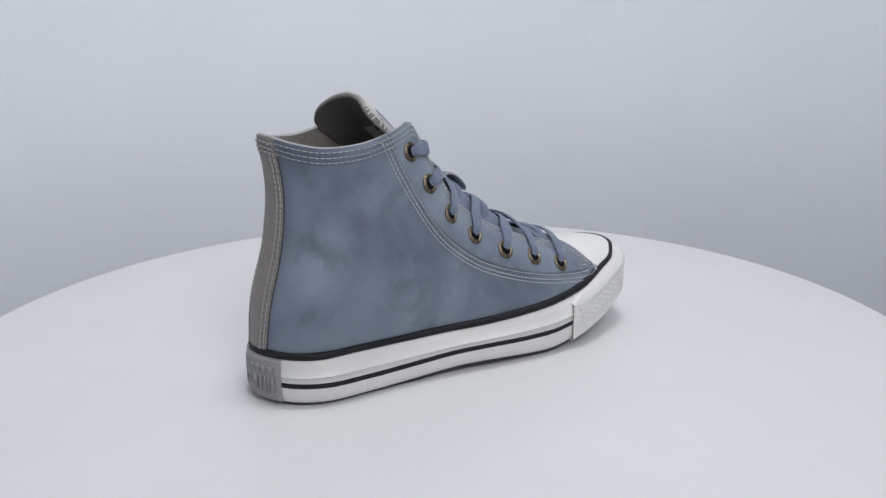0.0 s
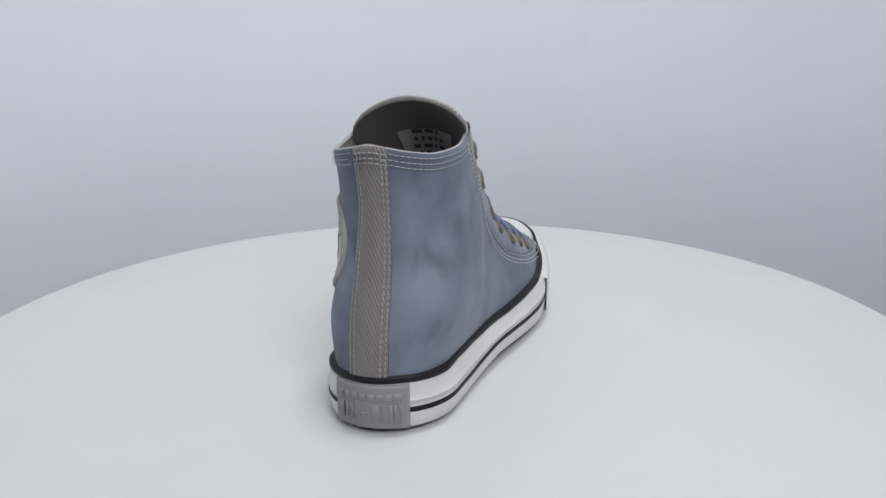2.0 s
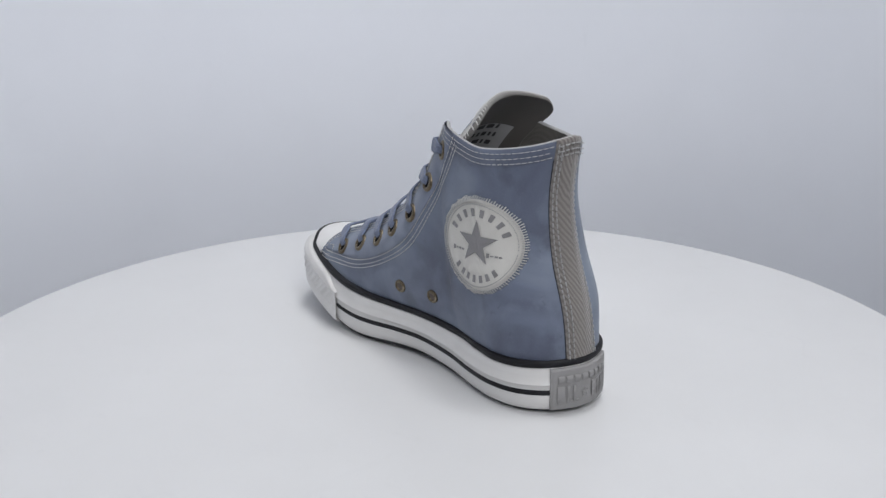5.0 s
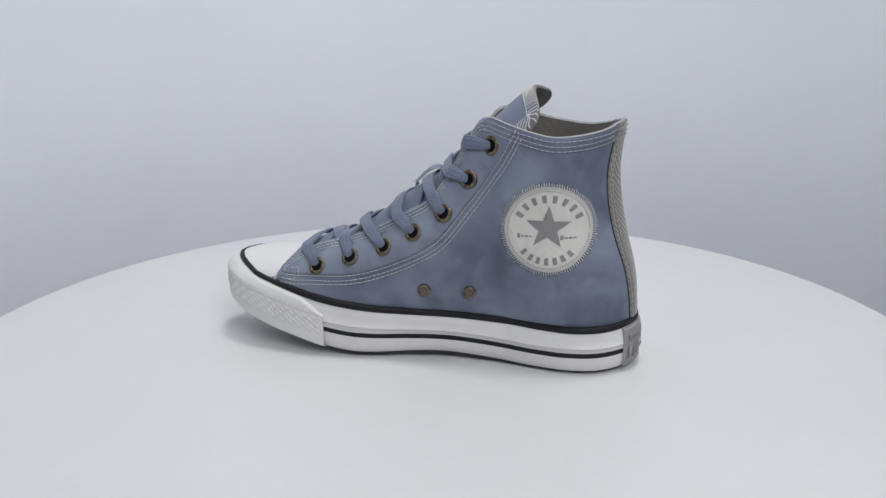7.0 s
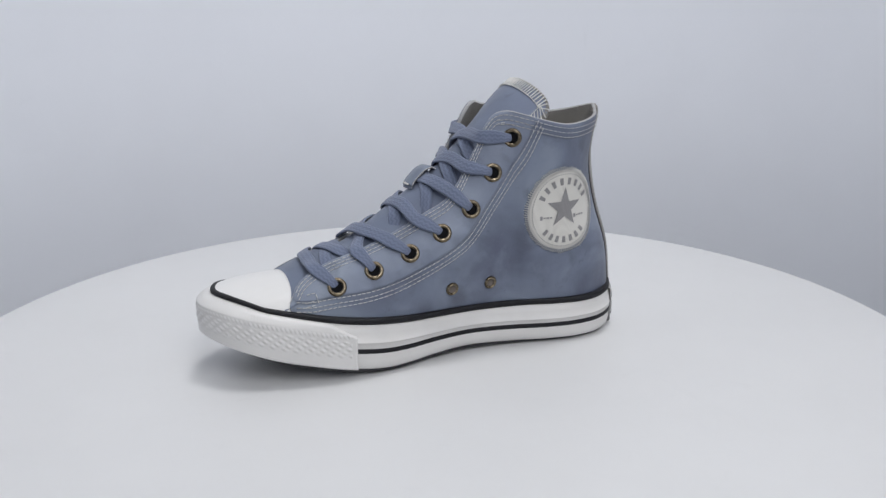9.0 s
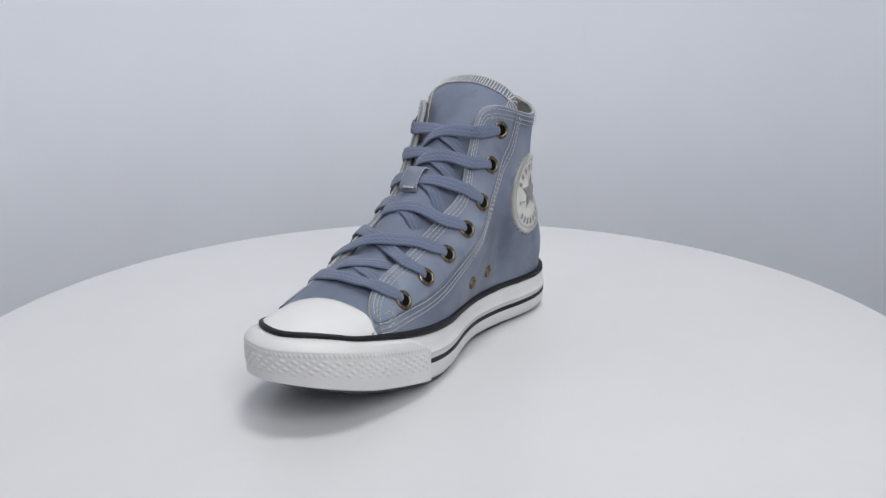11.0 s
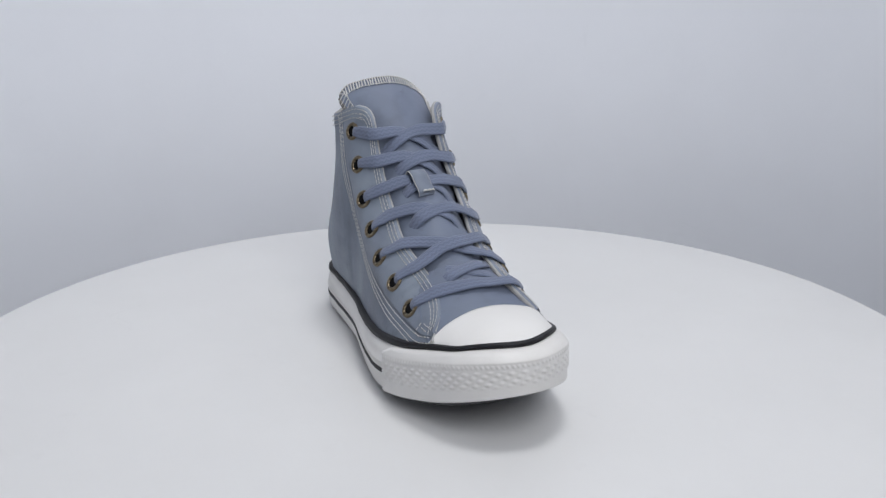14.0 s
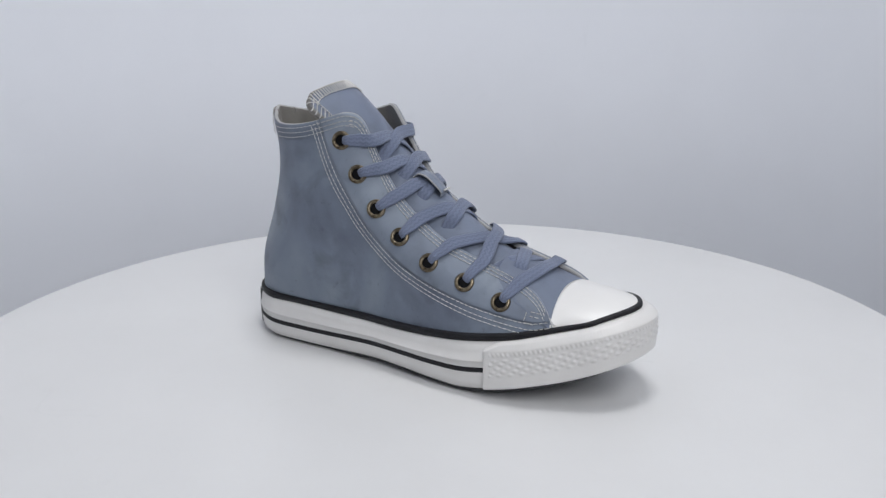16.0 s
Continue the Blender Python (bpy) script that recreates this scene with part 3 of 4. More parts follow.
def facing(side):
    nl, na = 90, 17
    us = np.linspace(0.3, 9.3, nl) / NC if side < 0 else 1 - np.linspace(0.3, 9.3, nl) / NC
    rear = rear_line(side, 0.0034, nl)
    rows = []
    for k in range(nl):
        T = col_point(us[k], 0.0)[0]
        G = rear[k][0]
        r = []
        for m, a in enumerate(np.linspace(0, 1, na)):
            p = T.lerp(G, a)
            loc, n = near(p)
            n = smooth_normal(loc, 0.003)
            lift = 0.0011 if 0 < m < na - 1 else 0.0004
            r.append(tuple(loc + n * lift))
        T0, n0 = near(T)
        r.insert(0, tuple(Vector(r[0]) - n0 * 0.002))
        r.append(tuple(Vector(r[-1]) - rear[k][1] * 0.001))
        rows.append(r)
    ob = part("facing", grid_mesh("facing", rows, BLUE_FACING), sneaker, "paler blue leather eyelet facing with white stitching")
    paths = []
    for back in (0.0, -0.0022, 0.0028):
        paths.append([(p + n * 0.0011, n) for p, n in rear_line(side, back if back else 1e-6, nl)])
    for dist in (0.0022, 0.0046, 0.0070):
        pts = [col_point(u, dist, 0.0011) for u in (np.linspace(0.55, 9.0, 110) / NC if side < 0 else 1 - np.linspace(0.55, 9.0, 110) / NC)]
        paths.append(pts)
    part("stitching", stitch_mesh("facing_stitching", paths, STITCH), ob, "rows of white thread")
    tagged(ob.children[-1], kind="stuff")
    # bar tack at the facing's toe end
    c, n = (on_side(side, 0.090, 0.0505) if side < 0 else on_side(side, 0.0875, 0.0480))
    t1 = Vector((0, -1, 0.12)) - n * n.dot(Vector((0, -1, 0.12)))
    t1.normalize()
    t2 = n.cross(t1)
    tacks = []
    for a, b in (((-0.0042, -0.0035), (0.0042, -0.0035)), ((0.0042, -0.0035), (0.0042, 0.0035)), ((0.0042, 0.0035), (-0.0042, 0.0035)), ((-0.0042, -0.001), (0.0042, -0.001))):
        seg = []
        for f in np.linspace(0, 1, 8):
            q = c + t1 * (a[0] + f * (b[0] - a[0])) + t2 * (a[1] + f * (b[1] - a[1]))
            loc, nn = near(q)
            seg.append((loc + nn * 0.0012, nn))
        tacks.append(seg)
    part("bar_tack", stitch_mesh("bar_tack", tacks, STITCH), ob, "white thread bar tack")
    return ob


FACING = {side: facing(side) for side in (-1, 1)}

# collar seams, three rows round the opening
collar_paths = []
for dist in (0.0022, 0.0052, 0.0080):
    for u0, u1 in ((8.6, 14.85), (17.0, 23.6)):
        collar_paths.append([col_point(u, dist, 0.0012) for u in np.linspace(u0, u1, 90) / NC])
for _k, _side in enumerate((0, 1)):
    tagged(part("collar_stitching", stitch_mesh("collar_stitching", collar_paths[_side::2], COLLAR_THREAD, 0.0028, 0.0006, 0.00024), sneaker, "three rows of pale thread round the collar"), kind="stuff")


def collar_band():
    """A folded strip of leather under the collar seams."""
    rows = []
    for u in np.linspace(10.4, 21.6, 120) / NC:
        rows.append([tuple(col_point(u, d, l)[0]) for d, l in ((0.0, 0.0), (0.0006, 0.0003), (0.003, 0.0005), (0.0062, 0.0005), (0.0092, 0.0003), (0.0098, -0.0003))])
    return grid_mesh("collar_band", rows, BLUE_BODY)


part("collar_band", collar_band(), sneaker, "blue leather band folded round the collar")


def strip_half(f):
    return 0.0100 + 0.0014 * math.sin(math.pi * min(1, f * 1.1)) ** 2 + (1 - f) * 0.0010


SEAM_SHADE = mat_rubber("seam_gap_shade", (0.03, 0.033, 0.042), 0.8, 0.3)


def heel_strip():
    rows, left, right, gap_strips = [], [[], []], [[], []], []
    for v in np.linspace(1, NROW - 1, 60):
        i = min(int(v), NROW - 2)
        line = UPPER[:, i] * (1 - (v - i)) + UPPER[:, i + 1] * (v - i)
        j = np.arange(NCOL)
        sel = (j > NCOL * 13.2 / NC) & (j < NCOL * 18.8 / NC)
        L = line[sel]
        s = np.concatenate([[0], np.cumsum(np.linalg.norm(np.diff(L, axis=0), axis=1))])
        mid = np.interp(-0.0030, L[:, 0], s)
        h = strip_half(v / (NROW - 1))
        r = []
        for a, lift in ((-1, -0.0006), (-1, 0.0009), (-0.93, 0.0014), (-0.5, 0.0015), (0, 0.0015), (0.5, 0.0015), (0.93, 0.0014), (1, 0.0009), (1, -0.0006)):
            p = np.array([np.interp(mid + a * h, s, L[:, m]) for m in range(3)])
            loc, n = near(p)
            n = smooth_normal(loc)
            r.append(tuple(Vector(p) + n * lift))
        rows.append(r)
        for k, (a0, a1) in enumerate(((-0.86, -0.62), (0.86, 0.62))):
            for m, a in enumerate((a0, a1)):
                p = np.array([np.interp(mid + a * h, s, L[:, q]) for q in range(3)])
                loc, n = near(p)
                (left, right)[k][m].append((Vector(p) + n * 0.0014, n))
    # dark strips along both edges put in the shade of the tape's gap
    for k in (0, 8):
        line = [near(r[k]) for r in rows[:-5]]
        V = []
        for q, n in line:
            w = n.cross(Vector((0, 0, 1))).normalized() * (0.0009 if k else -0.0009)
            V.append([tuple(q + w * a + n * h) for a, h in ((-0.4, 0.0), (-0.1, 0.0008), (0.5, 0.0008), (0.9, -0.0002))])
        gap_strips.append(V)
    # folded over the collar's edge
    last = rows[-1]
    for dy, dz in ((0.0006, 0.0004), (0.0018, 0.0005), (0.0030, -0.0008), (0.0034, -0.0024)):
        rows.append([(x, y + dy, z + dz) for x, y, z in last])
    ob = part("heel_strip", grid_mesh("heel_strip", rows, TWILL), sneaker, "grey herringbone tape down the heel")
    for V in gap_strips:
        part("seam_edge", grid_mesh("seam_edge", V, SEAM_SHADE), ob, "dark strip standing for the shadow gap beside the tape")
    part("stitching", stitch_mesh("heel_stitching", left + right, GREY_EDGE, r=0.00042), ob, "grey thread along both edges")
    tack = []
    for d in (0.003, 0.006, 0.0085):
        tack.append([col_point(u, d, 0.0016) for u in np.linspace(15.05, 16.9, 14) / NC])
    part("bar_tack", stitch_mesh("heel_tack", tack, GREY_EDGE, r=0.0005), ob)


heel_strip()


# ---- eyelets ----
def eyelet_meshes(ro, ri, n=24, hole=None):
    prof = [(ro, -0.0010), (ro, 0.0001), (ro * 0.94, 0.0006), (ro * 0.82, 0.0010), (ro * 0.68, 0.0009), (ri * 1.12, 0.0004), (ri, -0.0002), (ri * 0.98, -0.0012)]
    rows = [[(r * math.cos(a), r * math.sin(a), z) for a in np.linspace(0, 2 * math.pi, n, endpoint=False)] for r, z in prof]
    ring_me = grid_mesh("eyelet", rows, BRASS, close_v=True)
    rows = [[(r * math.cos(a), r * math.sin(a), z) for a in np.linspace(0, 2 * math.pi, n, endpoint=False)] for r, z in ((ri * 1.04, 0.0001), (ri * 0.5, 0.0), (0.00001, 0.0))]
    return ring_me, grid_mesh("eyelet_hole", rows, hole or HOLE_SHADE, close_v=True)


EYELET, EYELET_HOLE = eyelet_meshes(0.0059, 0.0033)
VENT, VENT_HOLE = eyelet_meshes(0.0043, 0.0023, hole=mat_rubber("brown_vent_mesh", (0.16, 0.135, 0.12), 0.8, 0.4))
INNER = [(-0.0278, -0.0419, 0.1396), (-0.0285, -0.0280, 0.1190), (-0.0298, -0.0123, 0.0979), (-0.0266, 0.0063, 0.0836), (-0.0228, 0.0263, 0.0720), (-0.0198, 0.0493, 0.0630), (-0.0184, 0.0729, 0.0559)]
OUTER = [(0.0376, -0.0440, 0.1402), (0.0390, -0.0323, 0.1204), (0.0402, -0.0188, 0.1000), (0.0421, -0.0018, 0.0844), (0.0456, 0.0196, 0.0714), (0.0460, 0.0434, 0.0620), (0.0469, 0.0669, 0.0534)]


def set_eyelet(p, me, hole, lift):
    loc, n = near(p)
    n = smooth_normal(loc)
    q = n.to_track_quat("Z", "Y").to_matrix().to_4x4()
    ob = part("eyelet", me, sneaker, "antique brass eyelet")
    ob.matrix_local = Matrix.Translation(loc + n * lift) @ q
    part("eyelet_hole", hole, ob)
    return loc + n * lift, n


EYE_IN = [set_eyelet(p, EYELET, EYELET_HOLE, 0.0012) for p in INNER]
EYE_OUT = [set_eyelet(p, EYELET, EYELET_HOLE, 0.0012) for p in OUTER]
for yz in ((0.0003, 0.0471), (-0.0281, 0.0466)):
    set_eyelet(on_side(-1, *yz)[0], VENT, VENT_HOLE, 0.0006)


# ---- laces ----
_per = (NCOL - 1) / NC
EDGE_IN = [Vector(_top[round(c * _per)]) for c in (7.75, 7, 6, 5, 4, 3, 2)]
EDGE_OUT = [Vector(_top[round(c * _per)]) for c in (24.25, 25, 26, 27, 28, 29, 30)]


def row_at(lst, k):
    i = min(max(int(k), 0), 5)
    return lst[i].lerp(lst[i + 1], k - i)


def centre(k_in, k_out, f, lift):
    """Over the tongue between the two edges, f from the inner to the outer edge."""
    p = row_at(EDGE_IN, k_in).lerp(row_at(EDGE_OUT, k_out), f)
    loc, n, _, _ = TONGUE_TREE.find_nearest(p + Vector((0, 0.004, 0.006)))
    n = n if n.dot(Vector((0, 0.5, 0.8))) > 0 else -n
    q = loc + n * lift
    return q.lerp(p + n * lift, 0.12), n


def lace(name, pts, width=0.0084, thick=0.0019):
    """A flat woven ribbon through (place, normal) pairs."""
    P = spline([tuple(p) for p, n in pts], 44)
    s0 = np.concatenate([[0], np.cumsum([np.linalg.norm(np.array(pts[i + 1][0]) - np.array(pts[i][0])) for i in range(len(pts) - 1)])])
    s1 = np.linspace(0, s0[-1], 44)
    N = np.stack([np.interp(s1, s0, [n[k] for p, n in pts]) for k in range(3)], 1)
    rows = []
    ph = random.uniform(0, 6)
    for i in range(44):
        t = P[min(i + 1, 43)] - P[max(i - 1, 0)]
        t /= np.linalg.norm(t)
        n = N[i] - t * N[i].dot(t)
        n /= np.linalg.norm(n)
        w = np.cross(t, n)
        tw = 0.10 * math.sin(ph + i * 0.17)
        n, w = n * math.cos(tw) + w * math.sin(tw), w * math.cos(tw) - n * math.sin(tw)
        end = min(i, 43 - i)
        h = width / 2 * (0.55 + 0.45 * min(1, end / 7)) * (1 + 0.04 * math.sin(ph * 2 + i * 0.5))
        r = []
        for a in np.linspace(0, 2 * math.pi, 16, endpoint=False):
            ca, sa = math.cos(a), math.sin(a)
            r.append(tuple(P[i] + w * h * math.copysign(abs(ca) ** 0.7, ca) + n * thick / 2 * math.copysign(abs(sa) ** 0.7, sa)))
        rows.append(r)
    faces = [(i * 16 + j, i * 16 + (j + 1) % 16, (i + 1) * 16 + (j + 1) % 16, (i + 1) * 16 + j) for i in range(43) for j in range(16)]
    me = mesh_of(name, [q for r in rows for q in r], faces, LACE)
    uv = me.uv_layers.new(name="UVMap")
    run = np.concatenate([[0], np.cumsum(np.linalg.norm(np.diff(P, axis=0), axis=1))]) / width
    for lp in me.loops:
        i, j = divmod(lp.vertex_index, 16)
        uv.data[lp.index].uv = (run[i], 0.5 * math.cos(2 * math.pi * j / 16))
    part("lace", me, sneaker, "flat woven blue lace")


def over_start(eye, edge):
    """From an eyelet up over the facing's edge."""
    p, n = eye
    d = (edge - p)
    e_n = near(edge)[1]
    return [(p - n * 0.0012 + d * 0.02, n), (p + d * 0.22 + n * 0.0022, n), (p + d * 0.60 + n * 0.0028, n.lerp(e_n, 0.3)), (edge + n * 0.0026 + d * 0.03, n.lerp(e_n, 0.6))]


# where each lace leaves its facing, in rows from the collar down, and where it dives under the far one
LEAVE_IN = [row_at(EDGE_IN, k + d) for k, d in enumerate((0.20, 0.20, -0.08, 0.30, 0.34, 0.10, 0.28))]
LEAVE_OUT = [row_at(EDGE_OUT, k + d) for k, d in enumerate((0.32, 0.25, 0.05, 0.12, 0.26, 0.14, 0.20))]
DIVE_OUT, DIVE_IN = (0.92, 0.74, 0.62, 0.80), (0.85, 0.72, 0.88, 0.92)
CROSS = ((0.45, 0.68), (0.38, 0.57), (0.20, 0.44), (0.40, 0.62))
for k in range(4):
    # the inner lace lies on top, the outer one below it
    d0, d1 = CROSS[k]
    c1, n1 = centre(k + d0 - 0.06, k + d0 - 0.06, 0.35, 0.0040)
    c2, n2 = centre(k + d1, k + d1, 0.68, 0.0030)
    u = row_at(EDGE_OUT, k + DIVE_OUT[k])
    lace("lace", over_start(EYE_IN[k], LEAVE_IN[k]) + [(c1, n1), (c2, n2), (u - n2 * 0.0026 + Vector((-0.004, 0, 0)), n2), (u - n2 * 0.005 + Vector((0.004, 0, 0)), n2)])
    c1, n1 = centre(k + d0 - 0.06, k + d0 - 0.06, 0.66, 0.0026)
    c2, n2 = centre(k + d1, k + d1, 0.32, 0.0016)
    u = row_at(EDGE_IN, k + DIVE_IN[k])
    lace("lace", over_start(EYE_OUT[k], LEAVE_OUT[k]) + [(c1, n1), (c2, n2), (u - n2 * 0.0028 + Vector((0.004, 0, 0)), n2), (u - n2 * 0.005 + Vector((-0.004, 0, 0)), n2)])
for a, b, ka, kb, lift in ((EYE_IN[4], EYE_OUT[5], 4, 5, 0.0046), (EYE_IN[5], EYE_OUT[4], 5, 4, 0.0022)):
    ea, eb = LEAVE_IN[ka], LEAVE_OUT[kb]
    k0, k1 = (4.42, 5.05) if ka == 4 else (5.0, 4.35)
    mids = [centre(k0 + (k1 - k0) * f, k0 + (k1 - k0) * f, f, lift) for f in (0.28, 0.5, 0.72)]
    lace("lace", over_start(a, ea) + mids + over_start(b, eb)[::-1])
mids = [centre(6.25, 6.25, f, 0.0042) for f in (0.25, 0.5, 0.75)]
lace("lace", over_start(EYE_IN[6], LEAVE_IN[6]) + mids + over_start(EYE_OUT[6], LEAVE_OUT[6])[::-1])
for k0, k1, lift in ((5.9, 5.45, 0.0020), (5.3, 5.95, 0.0034)):
    a, b = row_at(EDGE_IN, k0), row_at(EDGE_OUT, k1)
    mids = [centre(k0 + (k1 - k0) * f, k0 + (k1 - k0) * f, f, lift) for f in (0.22, 0.5, 0.78)]
    nn = mids[1][1]
    lace("lace", [(a - nn * 0.005 + Vector((-0.004, 0, 0)), nn), (a - nn * 0.002 + Vector((0.003, 0, 0)), nn)] + mids + [(b - nn * 0.002 + Vector((-0.003, 0, 0)), nn), (b - nn * 0.005 + Vector((0.004, 0, 0)), nn)])


# ---- loop on the tongue ----
def tongue_loop():
    pts = []
    for y, z, l in ((-0.0035, 0.119, -0.0005), (-0.0022, 0.118, 0.0030), (0.0008, 0.116, 0.0048), (0.005, 0.114, 0.0050), (0.0090, 0.110, 0.0042), (0.0122, 0.107, 0.0028), (0.0130, 0.1065, 0.0008)):
        loc, n, _, _ = TONGUE_TREE.find_nearest(Vector((0.0108, y, z)))
        n = n if n.z > 0 else -n
        pts.append((Vector((0.0108 - 0.02 * (y - 0.005), loc.y, loc.z)) + n * l, n))
    P = spline([tuple(p) for p, n in pts], 26)
    rows = []
    for i in range(26):
        t = P[min(i + 1, 25)] - P[max(i - 1, 0)]
        t /= np.linalg.norm(t)
        w = np.array([1, 0.12, 0])
        w -= t * w.dot(t)
        w /= np.linalg.norm(w)
        n = np.cross(w, t)
        n = n if n[2] > 0 else -n
        rows.append([tuple(P[i] + w * 0.0055 * a + n * b) for a, b in ((-1, 0), (-0.96, 0.0006), (0, 0.0008), (0.96, 0.0006), (1, 0), (0.96, -0.0006), (-0.96, -0.0006))])
    ob = part("tongue_loop", grid_mesh("tongue_loop", rows, BLUE_FACING, close_v=True), sneaker, "small pale blue leather lace loop")
    for side in (0, 4):
        edge = [[(q[0] + d * (1 if side else -1), q[1], q[2] + h) for d, h in ((-0.0003, 0.0005), (0.0003, 0.0003), (0.0003, -0.0003), (-0.0003, -0.0004))] for q in (r[side] for r in rows)]
        part("raw_edge", grid_mesh("loop_edge", edge, GREY_EDGE, close_v=True), ob, "pale raw leather edge")
    p, n = pts[-1]
    p = p + n * 0.0022
    bar = [[(p + n * 0.0012 + Vector((d, 0, 0)), n) for d in np.linspace(-0.0052, 0.0052, 7)] for _ in (0,)]
    part("stitching", stitch_mesh("loop_stitching", bar, STITCH, 0.0024, 0.0002, 0.0008), ob, "white thread")


tongue_loop()


# ---- overlock edging of the tongue ----
EDGE_FELT = mat_cloth("frayed_grey_edge", (0.21, 0.20, 0.19), (0.15, 0.142, 0.134), 1200)


def overlock():
    R0, R1 = np.array(tongue_rows(-0.0004, 65, 120)), np.array(tongue_rows(0.0032, 65, 120))
    loop0 = [R0[0, j] for j in range(96, 118)] + [R0[i, -1] for i in range(65)] + [R0[-1, j] for j in range(117, 95, -1)]
    loop1 = [R1[0, j] for j in range(96, 118)] + [R1[i, -1] for i in range(65)] + [R1[-1, j] for j in range(117, 95, -1)]
    ins0 = [R0[4, j] for j in range(96, 118)] + [R0[min(max(i, 4), 60), -5] for i in range(65)] + [R0[-5, j] for j in range(117, 95, -1)]
    ins1 = [R1[3, j] for j in range(96, 118)] + [R1[min(max(i, 3), 61), -4] for i in range(65)] + [R1[-4, j] for j in range(117, 95, -1)]
    n = 62
    A, B, C, D = (glide(x, n) for x in (ins0, loop0, loop1, ins1))
    V, F = [], []
    for i in range(1, n - 1):
        along = A[min(i + 1, n - 1)] - A[i - 1]
        along /= np.linalg.norm(along) + 1e-9
        out = B[i] - A[i]
        out /= np.linalg.norm(out) + 1e-9
        jit = random.uniform(-0.0005, 0.0005)
        path = [A[i] + along * (0.0006 + jit) + out * random.uniform(-0.0006, 0.0008), B[i] + out * 0.0004, B[i] * 0.7 + C[i] * 0.3 + out * 0.0007, B[i] * 0.45 + C[i] * 0.55 + out * 0.0007, B[i] * 0.3 + C[i] * 0.7 + out * 0.0002]
        base = len(V)
        for q in path:
            up = np.cross(along, out)
            V += [q + along * 0.00045, q + up * 0.0004, q - along * 0.00045, q - up * 0.0004]
        for k in range(4):
            for m in range(4):
                x, y = base + 4 * k + m, base + 4 * k + (m + 1) % 4
                F.append((x, y, y + 4, x + 4))
    part("overlock_edging", mesh_of("overlock_edging", V, F, EDGE_THREAD), tongue, "white overlock thread round the tongue's edge")
    rows = [[tuple(p) for p in (A[i] * 0.12 + B[i] * 0.88, B[i], (B[i] + C[i]) / 2 + (B[i] - A[i]) * 0.12, C[i], C[i] * 0.88 + D[i] * 0.12)] for i in range(n)]
    part("edge", grid_mesh("tongue_edge", rows, EDGE_FELT), tongue, "pale grey edge")
    part("seam", stitch_mesh("tongue_seam", [[(p, Vector((0, 0.4, 0.9))) for p in A]], EDGE_THREAD, 0.0015, 0.0002, 0.0004, 0.0003), tongue)


overlock()


def tongue_label():
    R = np.array(tongue_rows(0.0033, 33, 60))
    rows = [[tuple(R[i, j]) for j in range(36, 52)] for i in range(9, 28)]
    ob = part("size_label", grid_mesh("size_label", rows, mat_rubber("pale_label_film", (0.42, 0.42, 0.43), 0.45, 0.1)), tongue, "pale grey size label with dark print")
    R = np.array(tongue_rows(0.0037, 33, 60))
    ink = mat_rubber("faded_black_print", (0.075, 0.075, 0.08), 0.6, 0.3)
    for j in range(38, 51, 2):
        i = 11 + (j % 3)
        while i < 25 - (j % 4):
            w = random.choice((1, 1, 2, 3))
            if abs(i - 18) < 6 or j % 4:
                part("print_bar", grid_mesh("print_bar", [[tuple(R[k, m]) for m in (j, j + 1)] for k in range(i, i + w + 1)], ink), ob)
            i += w + 1


tongue_label()


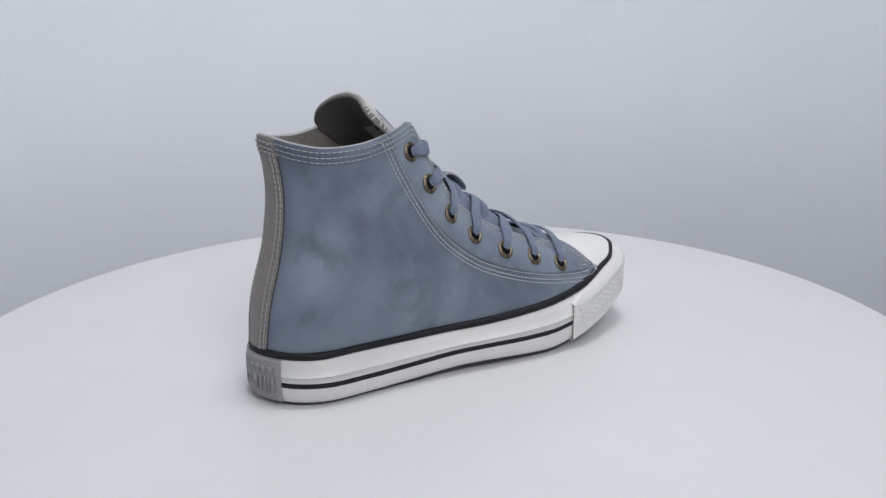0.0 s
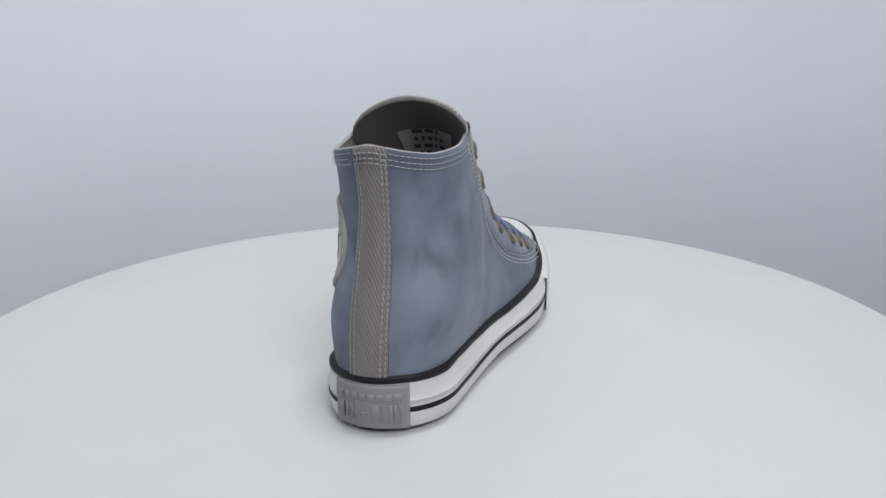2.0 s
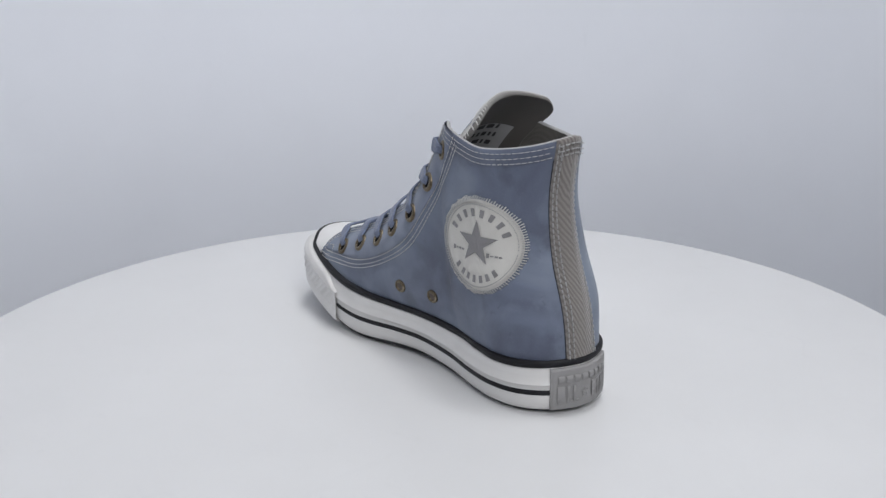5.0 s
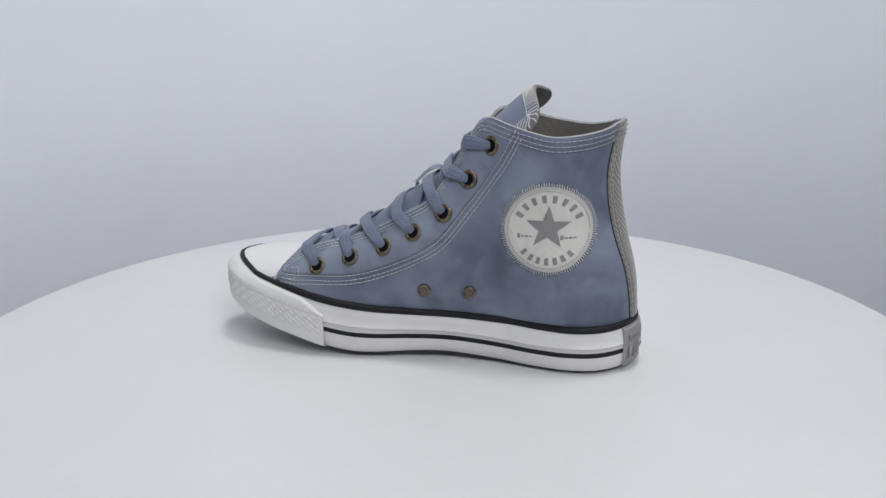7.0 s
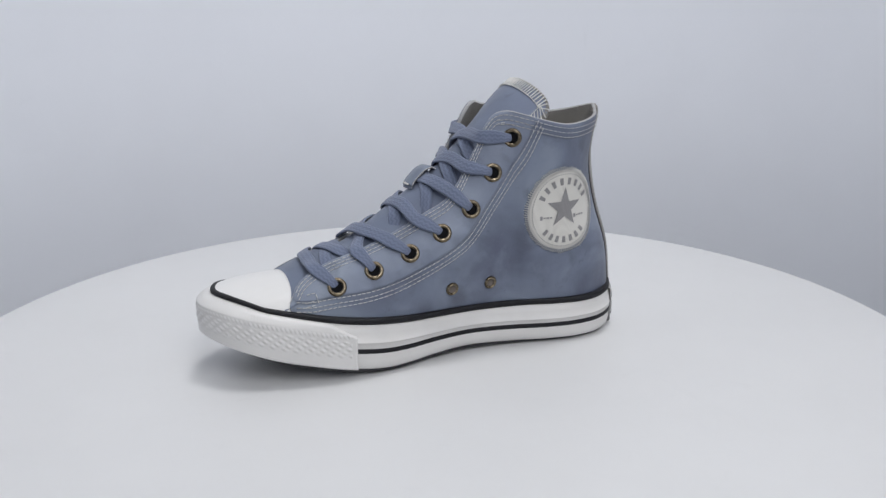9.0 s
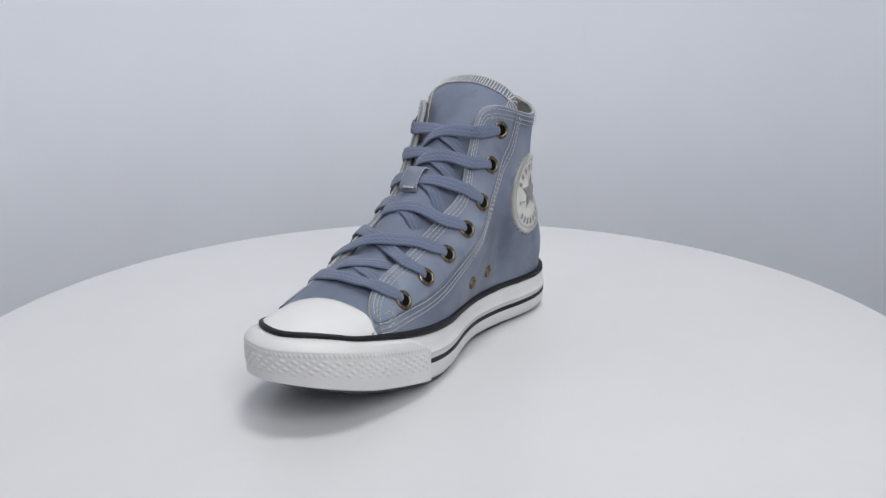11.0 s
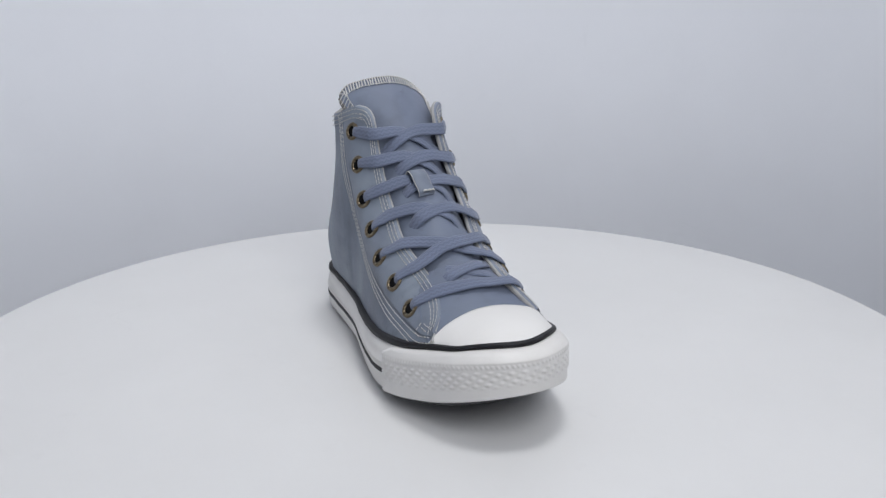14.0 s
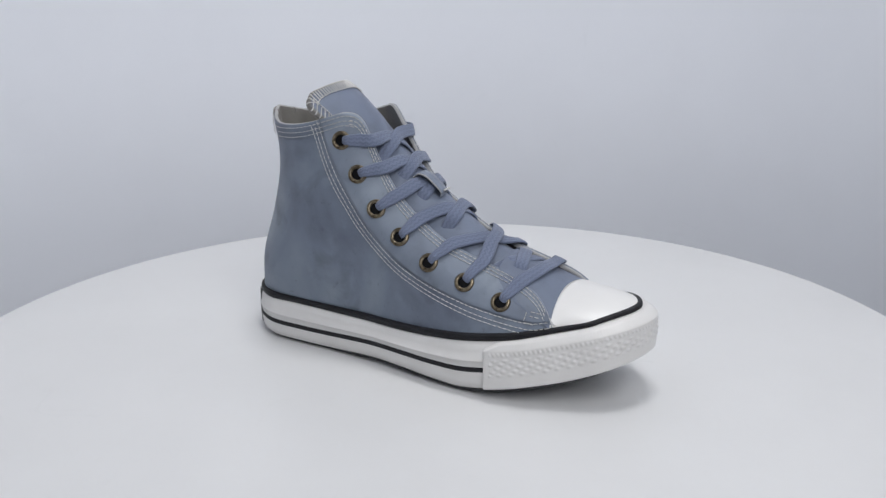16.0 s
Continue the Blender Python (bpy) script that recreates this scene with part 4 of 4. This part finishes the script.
# ---- round ankle patch ----
def patch():
    cy, cz, R = -0.0768, 0.0910, 0.0256
    lean = radians(-2.0)

    def at(r, a, lift):
        # a runs anticlockwise as seen from the inner side, 0 towards the heel
        y, z = cy - r * math.cos(a + lean), cz + r * math.sin(a + lean)
        loc, n = on_side(-1, y, z)
        return tuple(loc + n * lift)

    angles = np.linspace(0, 2 * math.pi, 72, endpoint=False)
    rows = [[at(r, a, l) for a in angles] for r, l in ((R + 0.0004, 0.0), (R, 0.0010), (R * 0.97, 0.0013), (R * 0.8, 0.0013), (R * 0.55, 0.0013), (R * 0.3, 0.0013), (0.0002, 0.0013))]
    ob = part("ankle_patch", grid_mesh("ankle_patch", rows, PATCH, close_v=True), sneaker, "round off-white patch with a grey star")
    # star
    pts = []
    for k in range(10):
        a0 = math.pi / 2 + k * math.pi / 5
        r0 = 0.0136 if k % 2 == 0 else 0.0053
        pts.append((r0 * math.cos(a0), r0 * math.sin(a0)))
    V, F = [], []
    V.append(at(0.0014, math.pi / 2, 0.0019))
    for f in (0.5, 1.0):
        for k in range(10):
            for g in (0.0, 0.5):
                x = (pts[k][0] * (1 - g) + pts[(k + 1) % 10][0] * g) * f
                z = (pts[k][1] * (1 - g) + pts[(k + 1) % 10][1] * g) * f + 0.0014
                V.append(at(math.hypot(x, z), math.atan2(z, x), 0.0019))
    for m in range(20):
        F.append((0, 1 + m, 1 + (m + 1) % 20))
        F.append((1 + m, 21 + m, 21 + (m + 1) % 20, 1 + (m + 1) % 20))
    part("star", fix_normals(mesh_of("star", V, F, PATCH_INK, False)), ob, "grey printed star")

    def block(a0, a1, r0, r1, name="print_bar"):
        rows = [[at(r, a, 0.0018) for r in np.linspace(r0, r1, 4)] for a in np.linspace(a0, a1, 4)]
        part(name, grid_mesh(name, rows, PATCH_INK), ob)

    for k in range(8):
        a = radians(153 - k * 17.9)
        block(a - radians(3.7), a + radians(3.7), 0.0167, 0.0212)
    for d in (226, 242, 256, 271, 286, 300, 315):
        block(radians(d - 3.5), radians(d + 3.5), 0.0171, 0.0213)
    for s0, s1 in ((-0.0178, -0.0085), (0.0072, 0.0168)):
        for q in range(4):
            x0 = s0 + (s1 - s0) * q / 4
            x1 = x0 + (s1 - s0) / 5.2
            h = (0.0013, 0.0004, 0.0006, 0.0005)[q]
            rows = [[at(math.hypot(x, z), math.atan2(z, x), 0.0018) for z in (-0.0042 - h, -0.0042, -0.0042 + h)] for x in (x0, (x0 + x1) / 2, x1)]
            part("print_bar", grid_mesh("print_bar", rows, PATCH_INK), ob)
    ringp = [[(Vector(at(0.0236, a, 0.0013)), Vector((-1, 0, 0))) for a in np.linspace(0, 2 * math.pi, 120)]]
    part("ring_seam", stitch_mesh("ring_seam", ringp, GREY_EDGE, 0.0012, 0.0005, 0.0003), ob)
    V, F = [], []
    for k in range(118):
        a = 2 * math.pi * k / 118
        r1 = 0.0281 + random.uniform(-0.0006, 0.0006)
        w = 0.011
        base = len(V)
        for r, l in ((0.0246, 0.0013), (0.0254, 0.0020), (0.0268, 0.0016), (r1, 0.0003)):
            for da, dl in ((-w, 0), (0, 0.0004), (w, 0), (0, -0.0006)):
                V.append(at(r, a + da, l + dl))
        for m in range(3):
            for q in range(4):
                x, y = base + 4 * m + q, base + 4 * m + (q + 1) % 4
                F.append((x, y, y + 4, x + 4))
        F.append((base + 12, base + 13, base + 14, base + 15))
    part("whip_stitching", mesh_of("whip_stitching", V, F, EDGE_THREAD), ob, "pale whip stitches round the rim")


patch()


# ---- heel label on the sole ----
def heel_label():
    i0 = min(range(-60, 0), key=lambda i: abs(OUT[i % NP][0] + 0.0222) + 10 * (OUT[i % NP][1] > -0.11))
    i1 = min(range(0, 60), key=lambda i: abs(OUT[i % NP][0] - 0.0190) + 10 * (OUT[i % NP][1] > -0.11))

    def at(u, f, off):
        k = i0 + u * (i1 - i0)
        i = math.floor(k)
        a, b = Vector(sole_point(i, f, off)), Vector(sole_point(i + 1, f, off))
        return tuple(a.lerp(b, k - i))

    rows = []
    for u in np.linspace(0, 1, 40):
        e = 0.0011 if 0.02 < u < 0.98 else 0.0004
        rows.append([at(u, f, o) for f, o in ((0.03, -0.001), (0.03, e * 0.6), (0.06, e), (0.3, e), (0.6, e + 0.0002), (0.9, e), (0.945, e * 0.8), (0.955, -0.001))])
    ob = part("heel_label", grid_mesh("heel_label", rows, GREY_RUBBER), sneaker, "grey rubber heel label with raised bars and a star")

    def bar(u0, u1, f0, f1, name="raised_bar"):
        rows = [[at(u, f, o) for f, o in ((f0, 0.0012), (f0 + 0.02, 0.0019), (f1 - 0.02, 0.0019), (f1, 0.0012))] for u in (u0, u0 + 0.004, (u0 + u1) / 2, u1 - 0.004, u1)]
        part(name, grid_mesh(name, rows, GREY_RUBBER), ob)

    for k in range(8):
        bar(0.10 + k * 0.102, 0.10 + k * 0.102 + 0.078, 0.62, 0.79)
    for u0, u1 in ((0.09, 0.12), (0.15, 0.18), (0.12, 0.15), (0.215, 0.25), (0.29, 0.325), (0.56, 0.64), (0.68, 0.71), (0.76, 0.79), (0.81, 0.84), (0.88, 0.91)):
        bar(u0, u1, 0.18 if u1 - u0 < 0.07 else 0.22, 0.56)
    for u0, u1, f in ((0.25, 0.285, 0.18), (0.325, 0.36, 0.18), (0.655, 0.735, 0.5)):
        bar(u0, u1, f, f + 0.06)
    V = [at(0.455, 0.36, 0.0026)]
    for k in range(10):
        a = math.pi / 2 + k * math.pi / 5
        r = 1.0 if k % 2 == 0 else 0.42
        V.append(at(0.455 + 0.075 * r * math.cos(a), 0.36 + 0.13 * r * math.sin(a), 0.0016))
    part("raised_star", fix_normals(mesh_of("raised_star", V, [(0, 1 + k, 1 + (k + 1) % 10) for k in range(10)], GREY_RUBBER, False)), ob)


heel_label()


def motions():
    """The table turns with the sneaker on it, at a steady pace."""
    rows = []
    for k in range(33):
        t = 0.5 * k
        rows.append((t, pose(0, 0, 0, 0, 0, 18.44 * (t - 2.8))))
    walk(turntable, rows)
    walk(sneaker, rows)


motions()
